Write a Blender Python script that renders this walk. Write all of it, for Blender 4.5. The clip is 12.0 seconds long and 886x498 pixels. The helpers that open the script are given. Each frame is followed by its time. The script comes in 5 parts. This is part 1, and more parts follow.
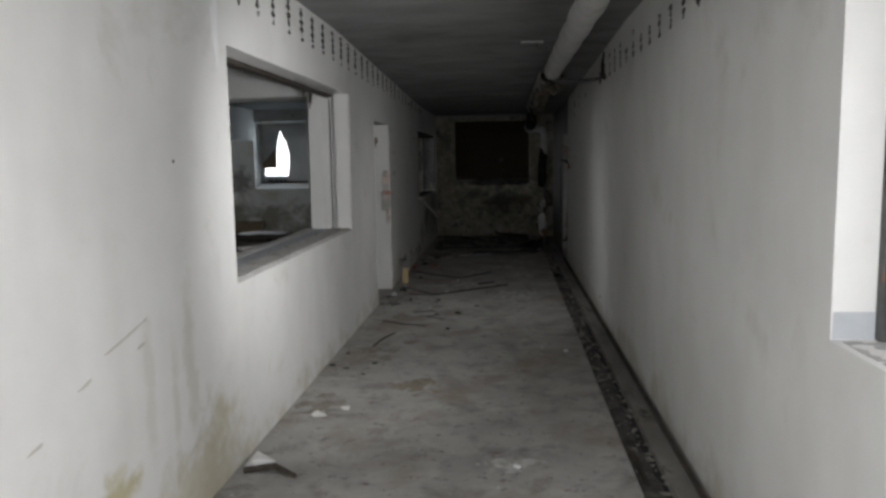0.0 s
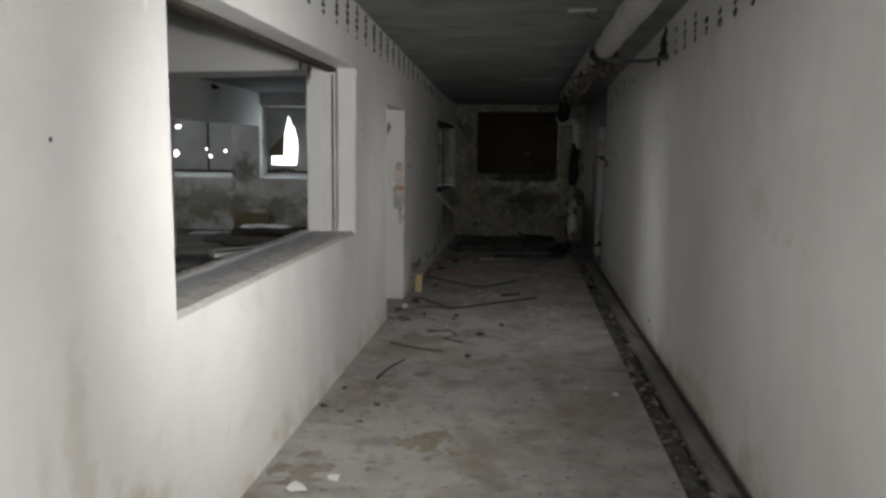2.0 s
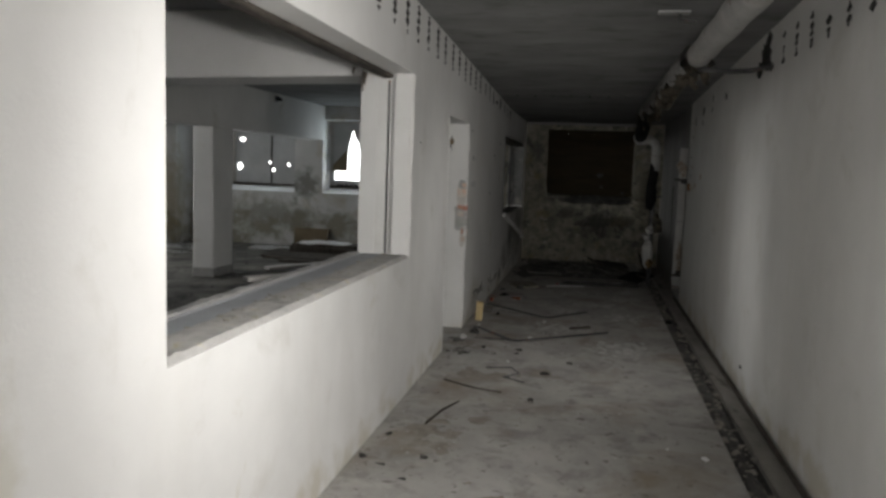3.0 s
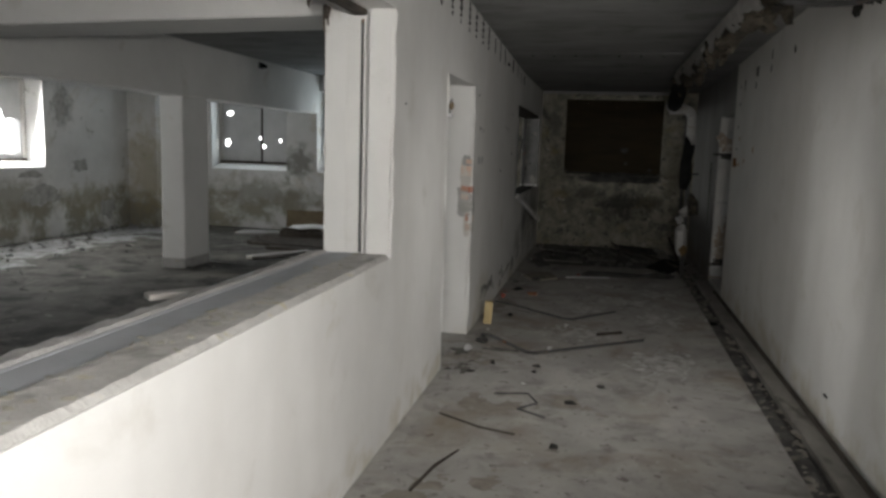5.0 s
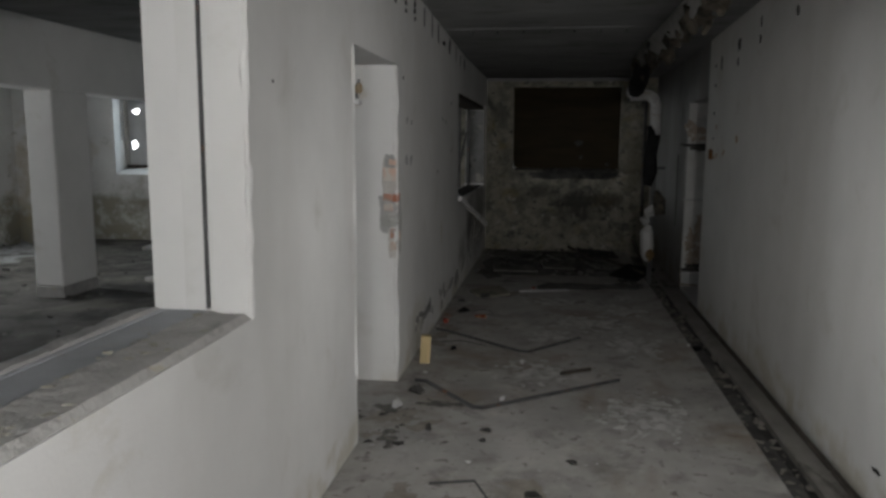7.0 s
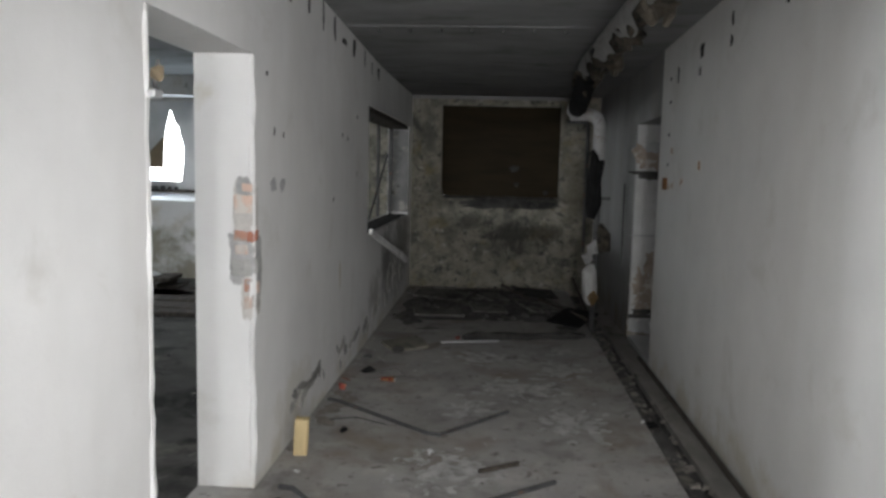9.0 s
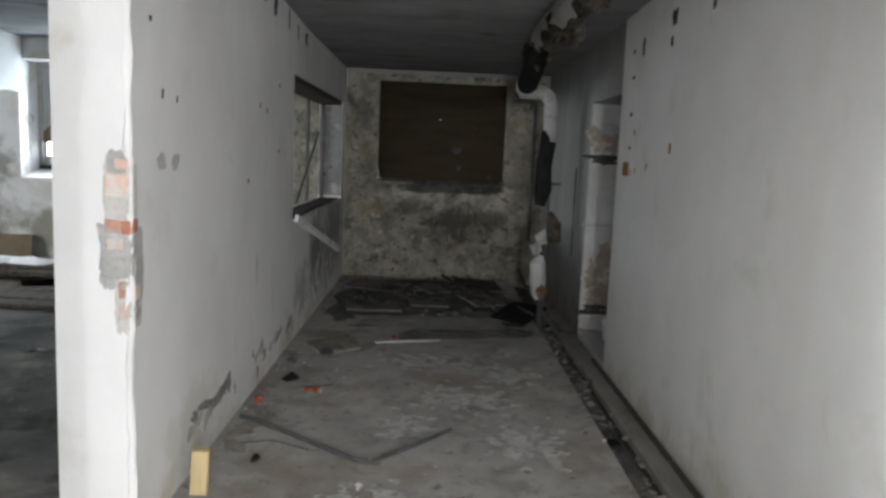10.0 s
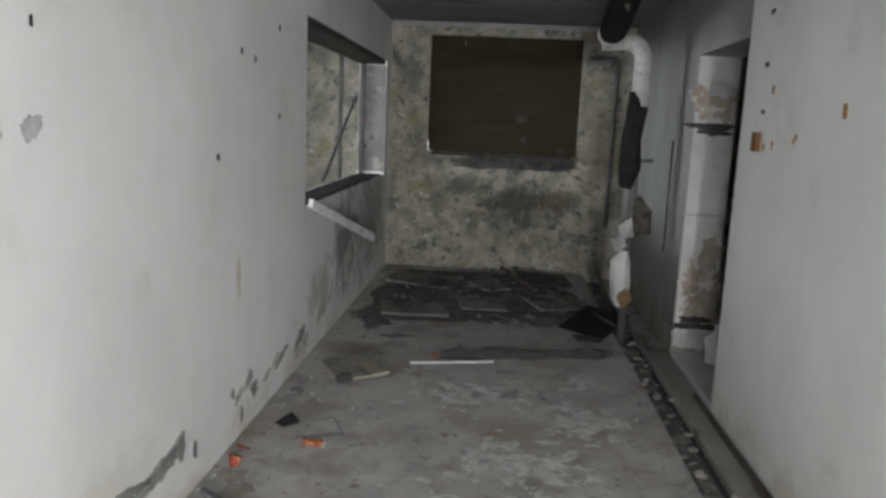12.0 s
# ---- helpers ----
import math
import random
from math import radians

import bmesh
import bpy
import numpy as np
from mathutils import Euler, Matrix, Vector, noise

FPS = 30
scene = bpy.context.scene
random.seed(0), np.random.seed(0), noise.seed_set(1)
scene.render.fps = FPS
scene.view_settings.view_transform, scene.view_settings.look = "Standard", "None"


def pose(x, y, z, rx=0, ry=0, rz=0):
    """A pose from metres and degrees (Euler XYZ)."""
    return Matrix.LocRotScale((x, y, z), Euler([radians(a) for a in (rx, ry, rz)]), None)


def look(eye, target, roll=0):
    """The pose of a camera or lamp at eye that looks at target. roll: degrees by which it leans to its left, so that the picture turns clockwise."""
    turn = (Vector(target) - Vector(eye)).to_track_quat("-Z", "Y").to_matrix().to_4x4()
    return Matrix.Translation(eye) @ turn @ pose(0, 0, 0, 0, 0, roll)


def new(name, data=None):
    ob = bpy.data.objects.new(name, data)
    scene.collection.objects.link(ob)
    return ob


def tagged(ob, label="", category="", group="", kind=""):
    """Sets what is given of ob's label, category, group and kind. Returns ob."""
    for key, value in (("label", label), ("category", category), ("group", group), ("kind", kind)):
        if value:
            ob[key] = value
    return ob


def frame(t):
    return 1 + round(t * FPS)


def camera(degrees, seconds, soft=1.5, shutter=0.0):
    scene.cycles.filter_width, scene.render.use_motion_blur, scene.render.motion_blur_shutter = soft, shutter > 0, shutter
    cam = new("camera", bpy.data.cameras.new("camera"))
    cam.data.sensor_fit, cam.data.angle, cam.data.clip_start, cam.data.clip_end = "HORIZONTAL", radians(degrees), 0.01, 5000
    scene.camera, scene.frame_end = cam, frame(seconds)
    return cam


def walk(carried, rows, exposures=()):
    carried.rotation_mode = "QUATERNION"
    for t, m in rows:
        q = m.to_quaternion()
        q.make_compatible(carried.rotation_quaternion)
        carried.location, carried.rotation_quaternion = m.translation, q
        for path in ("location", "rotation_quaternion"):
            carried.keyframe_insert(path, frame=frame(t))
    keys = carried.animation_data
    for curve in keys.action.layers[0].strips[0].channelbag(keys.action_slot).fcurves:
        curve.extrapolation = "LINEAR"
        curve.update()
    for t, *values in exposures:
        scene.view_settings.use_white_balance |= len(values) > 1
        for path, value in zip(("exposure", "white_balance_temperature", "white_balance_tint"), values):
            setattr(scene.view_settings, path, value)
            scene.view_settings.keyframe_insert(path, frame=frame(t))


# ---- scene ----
cam = camera(61.1, 12.0, soft=3.0)
METRES, EYE, TILT, LEAN, TURN = 7.77, 1.575, 0.0, 0.0, 4.8
ROWS = [
    (0.0, 0.0, 0.0, 0.0, -0.11, -6.89, 0.91),
    (0.5, -0.001, 0.037, -0.0011, 3.1, -6.66, -0.26),
    (1.0, 0.0039, 0.0747, 0.0009, 4.66, -6.51, -1.45),
    (1.5, -0.002, 0.116, -0.0025, 2.21, -7.05, -1.42),
    (2.0, -0.0075, 0.1559, -0.0016, 1.21, -7.42, -0.71),
    (2.5, -0.0051, 0.1999, -0.0019, 4.2, -6.55, -0.88),
    (3.0, -0.0078, 0.2352, -0.0037, 6.39, -6.11, -2.03),
    (5.0, -0.0136, 0.4016, -0.0085, 7.33, -7.8, -1.71),
    (5.5, -0.0143, 0.4418, -0.0071, 12.02, -3.82, -1.28),
    (6.0, -0.0048, 0.4872, -0.006, 17.28, -2.75, -2.73),
    (6.5, -0.0054, 0.5288, -0.0096, 12.0, -6.03, -2.77),
    (7.0, -0.0086, 0.5703, -0.0078, 3.48, -8.03, -0.35),
    (7.5, 0.0033, 0.613, -0.0101, 0.34, -7.75, -0.84),
    (9.5, 0.0252, 0.7736, -0.0104, -1.76, -5.82, -1.55),
    (10.0, 0.0253, 0.818, -0.013, -5.42, -7.17, -2.37),
    (10.5, 0.0285, 0.8595, -0.0137, -8.72, -8.8, -0.66),
    (11.0, 0.0446, 0.9049, -0.0139, -0.19, -7.95, -0.46),
    (11.5, 0.0496, 0.9472, -0.0158, -0.21, -8.87, -3.02),
    (12.0, 0.0495, 0.9884, -0.0154, -0.3, -9.56, -2.5),
]

EXPOSURES = [(0.0, 0.45, 6450, 10), (0.5, 0.58, 6450, 10), (1.5, 0.8, 6600, 10), (3.0, 1.05, 6750, 10), (5.0, 1.38, 6800, 10), (5.8, 1.42, 6700, 10), (6.5, 1.27, 6600, 10), (7.0, 1.2, 6550, 10), (7.7, 1.7, 6550, 10), (9.5, 2.72, 6350, 11), (10.5, 3.3, 6350, 10), (12.0, 3.72, 6350, 10)]
walk(cam, [(t, pose(0, 0, EYE, TILT, LEAN, TURN) @ pose(METRES * x, METRES * y, METRES * z, 90 + pitch, roll, yaw)) for t, x, y, z, yaw, pitch, roll in ROWS], EXPOSURES)

# ---- light ----
# Overcast sky, seen through the broken window boards.
world = bpy.data.worlds.new("overcast_sky")
world.use_nodes = True
wn, wl = world.node_tree.nodes, world.node_tree.links
sky = wn.new("ShaderNodeTexSky")
sky.sky_type, sky.sun_disc, sky.sun_elevation, sky.sun_rotation = "NISHITA", False, radians(50), radians(250)
wl.new(sky.outputs[0], wn["Background"].inputs[0])
wn["Background"].inputs[1].default_value = 0.15
scene.world = world
sun = new("sun", bpy.data.lights.new("sun", "SUN"))
sun.data.energy, sun.data.angle, sun.data.color = 1.0, radians(12), (1.0, 0.97, 0.92)
sun.matrix_world = look((-20, 5, 20), (0, 8, 0))


def daylight(name, eye, target, w, h, watts, color=(1.0, 1.0, 1.0)):
    """A window's or doorway's daylight, as an area lamp in its opening."""
    lamp = new(name, bpy.data.lights.new(name, "AREA"))
    lamp.data.shape, lamp.data.size, lamp.data.size_y = "RECTANGLE", w, h
    lamp.data.energy, lamp.data.color = watts, color
    lamp.matrix_world = look(eye, target)
    return lamp


# Added fill from an assumed, unseen entrance behind the start.
daylight("entrance_daylight", (-0.2, -1.55, 1.35), (-0.2, 8, 1.2), 1.5, 1.7, 10)
# Added fill before the boarded side window, to brighten the near left wall.
daylight("side_window_daylight", (1.07, 1.2, 1.58), (-3, 2.2, 1.3), 0.8, 0.9, 24)
daylight("hall_window_daylight", (-8.5, 12.1, 1.7), (-3, 11.4, 0.6), 0.8, 1.1, 20, (0.93, 0.97, 1.0))
daylight("hall_window_daylight", (-8.5, 10.25, 1.7), (-3, 9.9, 0.6), 0.8, 1.1, 20, (0.93, 0.97, 1.0))
daylight("hall_far_window_daylight", (-4.6, 15.42, 1.75), (-4.6, 9, 1.9), 0.9, 1.1, 2.5, (0.75, 0.9, 1.0))
daylight("hall_far_window_daylight", (-6.4, 15.42, 1.75), (-6.4, 9, 1.5), 1.1, 1.1, 3, (0.75, 0.9, 1.0))


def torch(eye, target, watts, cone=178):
    """A fixed spot added to stand in for the carried lamp at one station of the walk."""
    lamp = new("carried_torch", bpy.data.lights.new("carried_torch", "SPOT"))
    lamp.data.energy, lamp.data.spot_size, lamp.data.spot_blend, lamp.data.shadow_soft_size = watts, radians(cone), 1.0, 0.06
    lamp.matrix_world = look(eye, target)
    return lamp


# All three added stations burn together, aimed to brighten the walls ahead.
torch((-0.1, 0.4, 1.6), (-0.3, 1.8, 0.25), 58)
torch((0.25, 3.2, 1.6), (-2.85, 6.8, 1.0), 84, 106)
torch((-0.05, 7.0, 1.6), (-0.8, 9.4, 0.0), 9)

# White overcast sky outside the hall and end windows.
glow = bpy.data.materials.new("white_overcast_glow")
glow.use_nodes = True
gn = glow.node_tree.nodes
gn.clear()
em, go = gn.new("ShaderNodeEmission"), gn.new("ShaderNodeOutputMaterial")
em.inputs[0].default_value, em.inputs[1].default_value = (0.95, 0.98, 1.0, 1), 2.2
glow.node_tree.links.new(em.outputs[0], go.inputs[0])

# ---- materials ----
def surface(name, stops, scale=3.0, rough=0.85, bump=0.25, fine=60.0, metallic=0.0, detail=6.0, stretch=(1, 1, 1), stain=None, base_band=None, spec=0.3, per_piece=0.0, streak=None, blots=()):
    """Weathered surface: stops colour a noise of the given scale; stain = (colour, scale, low, high) lays
    blotches over it; blots = (centre, radii, colour, amount) are single stains; base_band = (colour, top height, softness, noise scale) is rising damp with a ragged edge."""
    m = bpy.data.materials.new(name)
    m.use_nodes = True
    n, l = m.node_tree.nodes, m.node_tree.links
    out = n["Principled BSDF"]
    geo = n.new("ShaderNodeNewGeometry")
    mp = n.new("ShaderNodeMapping")
    mp.inputs["Scale"].default_value = stretch
    l.new(geo.outputs["Position"], mp.inputs[0])

    def noise_at(s, d=6.0, distort=0.0):
        t = n.new("ShaderNodeTexNoise")
        t.inputs["Scale"].default_value, t.inputs["Detail"].default_value, t.inputs["Roughness"].default_value = s, d, 0.62
        t.inputs["Distortion"].default_value = distort
        l.new(mp.outputs[0], t.inputs["Vector"])
        return t.outputs[0]

    def ramp(src, pts):
        r = n.new("ShaderNodeValToRGB")
        while len(r.color_ramp.elements) < len(pts):
            r.color_ramp.elements.new(0.5)
        for e, (p, c) in zip(r.color_ramp.elements, pts):
            e.position, e.color = p, (*c, 1)
        l.new(src, r.inputs[0])
        return r.outputs[0]

    def mixed(f, a, b):
        x = n.new("ShaderNodeMix")
        x.data_type = "RGBA"
        l.new(f, x.inputs[0]), l.new(a, x.inputs[6])
        if isinstance(b, tuple):
            x.inputs[7].default_value = (*b, 1)
        else:
            l.new(b, x.inputs[7])
        return x.outputs[2]

    def grey(src, lo, hi):
        g = n.new("ShaderNodeMapRange")
        g.inputs[1].default_value, g.inputs[2].default_value = lo, hi
        l.new(src, g.inputs[0])
        return g.outputs[0]

    def maths(op, a, b):
        x = n.new("ShaderNodeMath")
        x.operation = op
        for i, v in enumerate((a, b)):
            if isinstance(v, (int, float)):
                x.inputs[i].default_value = v
            else:
                l.new(v, x.inputs[i])
        return x.outputs[0]

    col = ramp(noise_at(scale, detail), stops)
    if stain:
        for c, s, lo, hi in stain:
            col = mixed(grey(noise_at(s, 8, 0.4), lo, hi), col, c)
    if streak:
        c, s, lo, hi = streak
        run = n.new("ShaderNodeMapping")
        run.inputs["Scale"].default_value = (1, 1, 0.22)
        l.new(geo.outputs["Position"], run.inputs[0])
        t = n.new("ShaderNodeTexNoise")
        t.inputs["Scale"].default_value, t.inputs["Detail"].default_value = s, 7
        l.new(run.outputs[0], t.inputs["Vector"])
        col = mixed(maths("MULTIPLY", grey(t.outputs[0], lo, hi), 0.35), col, c)
    if base_band:
        c, top, soft, s = base_band
        sep = n.new("ShaderNodeSeparateXYZ")
        l.new(geo.outputs["Position"], sep.inputs[0])
        wob = maths("MULTIPLY", maths("SUBTRACT", noise_at(s, 8, 0.15), 0.5), soft * 4)
        edge = grey(maths("ADD", sep.outputs[2], wob), top + 0.06, top - 0.06)
        patch = grey(noise_at(s * 2.3, 8, 0.15), 0.40, 0.56)
        col = mixed(maths("MULTIPLY", edge, patch), col, c)
    for centre, radii, c, amount in blots:
        shift = n.new("ShaderNodeVectorMath")
        shift.operation = "SUBTRACT"
        l.new(geo.outputs["Position"], shift.inputs[0])
        shift.inputs[1].default_value = centre
        ratio = n.new("ShaderNodeVectorMath")
        ratio.operation = "DIVIDE"
        l.new(shift.outputs[0], ratio.inputs[0])
        ratio.inputs[1].default_value = radii
        size = n.new("ShaderNodeVectorMath")
        size.operation = "LENGTH"
        l.new(ratio.outputs[0], size.inputs[0])
        torn = maths("MULTIPLY", maths("SUBTRACT", noise_at(7.0, 9, 0.3), 0.5), 2.4)
        col = mixed(maths("MULTIPLY", grey(maths("ADD", size.outputs["Value"], torn), 1.05, 0.35), amount), col, c)
    if per_piece:
        info = n.new("ShaderNodeObjectInfo")
        hsv = n.new("ShaderNodeHueSaturation")
        l.new(maths("ADD", maths("MULTIPLY", info.outputs["Random"], per_piece), 1 - per_piece / 2), hsv.inputs["Value"])
        l.new(col, hsv.inputs["Color"])
        col = hsv.outputs[0]
    l.new(col, out.inputs["Base Color"])
    out.inputs["Roughness"].default_value, out.inputs["Metallic"].default_value = rough, metallic
    out.inputs["Specular IOR Level"].default_value = spec
    b = n.new("ShaderNodeBump")
    b.inputs["Strength"].default_value, b.inputs["Distance"].default_value = bump, 0.02
    both = maths("ADD", maths("MULTIPLY", noise_at(fine, 5), 0.35), noise_at(scale * 3, 6))
    l.new(both, b.inputs["Height"])
    l.new(b.outputs[0], out.inputs["Normal"])
    return m


def greys(a, b, tint=(1, 1, 1)):
    return [(0.3, tuple(a * t for t in tint)), (0.7, tuple(b * t for t in tint))]


WARM = (1.0, 0.99, 0.968)
PLASTER = surface("white_plaster", greys(0.70, 0.80, WARM), 1.3, 0.9, 0.12, 90, stain=[((0.50, 0.47, 0.40), 1.7, 0.60, 0.80)])
OCHRE, DRIP = (0.47, 0.42, 0.28), (0.54, 0.51, 0.42)
DAMP_BLOTS = [((-1.385, 3.25, 0.12), (0.3, 0.62, 0.30), OCHRE, 0.55), ((-1.385, 2.46, 0.40), (0.3, 0.16, 0.09), (0.46, 0.42, 0.22), 0.8),
              ((-1.385, 3.12, 0.66), (0.3, 0.08, 0.42), DRIP, 0.5), ((-1.385, 2.96, 0.60), (0.3, 0.05, 0.38), DRIP, 0.4), ((-1.385, 2.74, 0.66), (0.3, 0.05, 0.30), DRIP, 0.35),
              ((-1.385, 3.38, 0.30), (0.3, 0.16, 0.22), OCHRE, 0.5), ((-1.385, 2.1, 0.25), (0.3, 0.35, 0.22), DRIP, 0.4),
              ((-1.385, 10.86, 0.74), (0.3, 0.035, 0.10), OCHRE, 0.7), ((-1.385, 9.7, 0.25), (0.3, 0.45, 0.16), DRIP, 0.5),
              ((-1.385, 13.2, 0.55), (0.3, 0.5, 0.42), (0.20, 0.195, 0.18), 0.9), ((-1.385, 12.4, 0.35), (0.3, 0.35, 0.2), (0.33, 0.32, 0.29), 0.7),
              ((-1.385, 14.3, 0.6), (0.3, 0.9, 0.6), (0.27, 0.26, 0.24), 0.8)]
CORRIDOR = surface("corridor_plaster", greys(0.68, 0.80, WARM), 1.1, 0.88, 0.16, 80, stain=[((0.55, 0.53, 0.48), 2.1, 0.58, 0.85), ((0.60, 0.57, 0.49), 2.3, 0.66, 0.80)],
                   base_band=((0.60, 0.57, 0.50), 0.10, 0.2, 1.7), streak=((0.60, 0.58, 0.54), 3.2, 0.48, 0.80), blots=DAMP_BLOTS)
MOULD = surface("mouldy_plaster", [(0.30, (0.12, 0.113, 0.095)), (0.43, (0.20, 0.188, 0.155)), (0.53, (0.275, 0.257, 0.212)), (0.7, (0.37, 0.345, 0.29))], 5.0, 0.95, 0.6, 50, detail=12,
                stain=[((0.22, 0.185, 0.11), 3.6, 0.56, 0.70), ((0.10, 0.10, 0.088), 6.5, 0.56, 0.66), ((0.07, 0.07, 0.062), 16.0, 0.58, 0.66), ((0.05, 0.05, 0.045), 34.0, 0.62, 0.68), ((0.46, 0.44, 0.40), 9.0, 0.62, 0.70)],
                blots=[((-0.1, 15.2, 0.66), (0.5, 0.5, 0.30), (0.05, 0.05, 0.045), 0.85), ((-0.62, 15.2, 0.86), (0.32, 0.5, 0.14), (0.06, 0.06, 0.05), 0.75), ((0.30, 15.2, 0.72), (0.3, 0.5, 0.2), (0.07, 0.065, 0.05), 0.7),
                       ((-0.2, 15.2, 1.12), (1.0, 0.5, 0.13), (0.04, 0.037, 0.03), 0.9), ((-1.18, 15.2, 1.95), (0.16, 0.5, 0.3), (0.09, 0.09, 0.08), 0.6), ((0.72, 15.2, 1.2), (0.2, 0.5, 0.6), (0.15, 0.13, 0.09), 0.6)])
HALL_WALL = surface("flaking_hall_plaster", greys(0.52, 0.68, WARM), 1.3, 0.92, 0.4, 50, stain=[((0.40, 0.35, 0.25), 1.6, 0.56, 0.76), ((0.33, 0.32, 0.29), 3.2, 0.62, 0.70)],
                    base_band=((0.27, 0.255, 0.205), 0.66, 0.2, 1.1), blots=[((-8.3, 13.0, 1.9), (0.5, 0.24, 0.34), (0.22, 0.22, 0.21), 0.8), ((-8.3, 11.9, 0.6), (0.5, 0.9, 0.34), (0.24, 0.22, 0.17), 0.7), ((-8.3, 10.2, 0.6), (0.5, 0.7, 0.35), (0.24, 0.22, 0.17), 0.7),
                             ((-8.3, 13.6, 0.5), (0.5, 0.8, 0.3), (0.27, 0.24, 0.16), 0.7), ((-7.9, 14.6, 0.9), (0.5, 0.3, 1.0), (0.36, 0.30, 0.18), 0.6), ((-5.5, 15.2, 1.15), (0.35, 0.5, 0.35), (0.15, 0.145, 0.125), 0.8), ((-6.2, 15.2, 0.6), (1.1, 0.5, 0.34), (0.22, 0.21, 0.17), 0.7)])
CEILING = surface("grey_concrete_ceiling", greys(0.18, 0.29), 1.4, 0.9, 0.35, 40, stain=[((0.11, 0.11, 0.10), 2.0, 0.55, 0.75)], stretch=(1, 2.2, 1))
FLOOR = surface("dirty_concrete_floor", greys(0.30, 0.44, (1, 0.965, 0.915)), 2.3, 0.85, 0.45, 70,
                stain=[((0.21, 0.20, 0.185), 4.0, 0.52, 0.70), ((0.48, 0.46, 0.43), 3.4, 0.55, 0.74), ((0.17, 0.155, 0.14), 12.0, 0.60, 0.68), ((0.16, 0.15, 0.135), 0.9, 0.6, 0.75), ((0.24, 0.20, 0.155), 1.4, 0.52, 0.72), ((0.15, 0.135, 0.12), 22.0, 0.62, 0.70)])
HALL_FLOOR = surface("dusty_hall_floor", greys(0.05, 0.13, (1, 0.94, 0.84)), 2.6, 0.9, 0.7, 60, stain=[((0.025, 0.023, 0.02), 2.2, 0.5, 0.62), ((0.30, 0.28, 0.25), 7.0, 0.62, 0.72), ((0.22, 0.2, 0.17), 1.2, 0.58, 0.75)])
SIDE_FLOOR = surface("pale_screed_floor", greys(0.38, 0.52), 4, 0.85, 0.3, 70)
CONCRETE = surface("bare_concrete", greys(0.32, 0.48, (1, 0.98, 0.95)), 6, 0.9, 0.5, 80, stain=[((0.45, 0.40, 0.27), 9, 0.62, 0.70)])
SCREED = surface("pale_sill_screed", greys(0.42, 0.60, (1, 0.98, 0.94)), 9, 0.9, 0.6, 80, stain=[((0.52, 0.47, 0.33), 9, 0.60, 0.70), ((0.30, 0.29, 0.27), 6, 0.58, 0.70)])
GREY_PAINT = surface("grey_painted_sill", greys(0.44, 0.54, (0.94, 0.98, 1.03)), 4, 0.7, 0.25, 90, stain=[((0.45, 0.44, 0.42), 7, 0.6, 0.72)])
# Dark debris and soot; also colours wall holes in place of their shade.
SOOT_AND_SHADE = surface("dark_debris_and_shade", greys(0.025, 0.08, (1, 0.96, 0.9)), 7, 0.95, 0.8, 60, stain=[((0.2, 0.18, 0.15), 12, 0.62, 0.7)])
DARK_BOARD = surface("dark_brown_board", greys(0.018, 0.032, (1, 0.70, 0.30)), 2.0, 0.85, 0.08, 60, stretch=(1, 1, 6))
DARK_WOOD = surface("rotten_dark_timber", greys(0.035, 0.10, (1, 0.85, 0.7)), 5, 0.9, 0.6, 60, stretch=(4, 1, 1))
PALE_WOOD = surface("weathered_pale_timber", greys(0.35, 0.55, (1, 0.96, 0.9)), 5, 0.85, 0.4, 60)
WHITE_WOOD = surface("white_painted_timber", greys(0.62, 0.78, WARM), 7, 0.7, 0.3, 60, stain=[((0.35, 0.32, 0.28), 11, 0.6, 0.7)])
YELLOW_WOOD = surface("yellow_pine", greys(0.42, 0.60, (1, 0.78, 0.42)), 6, 0.7, 0.2, 70, stretch=(3, 3, 0.6))
WRAP = surface("white_pipe_wrap", greys(0.32, 0.46, WARM), 5, 0.8, 0.5, 50, stain=[((0.3, 0.28, 0.24), 5, 0.56, 0.70), ((0.18, 0.15, 0.11), 9, 0.62, 0.72)])
DIRTY_WRAP = surface("stained_pipe_wrap", greys(0.42, 0.60, WARM), 6, 0.85, 0.5, 50, stain=[((0.14, 0.12, 0.09), 7, 0.60, 0.68)])
WOOL = surface("dirty_mineral_wool", greys(0.05, 0.15, (1, 0.86, 0.66)), 9, 1.0, 1.0, 50, stain=[((0.03, 0.028, 0.025), 6, 0.5, 0.62)])
RUSTY_WOOL = surface("rust_brown_wool", greys(0.14, 0.28, (1, 0.66, 0.32)), 12, 1.0, 1.0, 50)
STEEL = surface("dark_painted_steel", greys(0.05, 0.12), 8, 0.6, 0.2, 80, stain=[((0.2, 0.09, 0.04), 11, 0.6, 0.7)])
RUST = surface("orange_rust", greys(0.25, 0.5, (1, 0.52, 0.2)), 30, 0.9, 0.4, 80)
BRICK = surface("red_brick", greys(0.46, 0.62, (1, 0.55, 0.40)), 14, 0.9, 0.6, 90, stain=[((0.5, 0.46, 0.42), 18, 0.46, 0.58)], per_piece=0.4)
RED_BRICK = surface("dark_red_brick", greys(0.34, 0.48, (1, 0.44, 0.30)), 14, 0.9, 0.6, 90)
MORTAR = surface("grey_mortar", greys(0.35, 0.5, WARM), 14, 0.95, 0.8, 90)
SHEET = surface("grey_plastic_sheet", greys(0.40, 0.52), 2.5, 0.5, 0.15, 60)
PAPER = surface("white_paper", greys(0.7, 0.8), 5, 0.8, 0.1, 60)
CARDBOARD = surface("brown_cardboard", greys(0.14, 0.22, (1, 0.78, 0.5)), 5, 0.9, 0.2, 60)
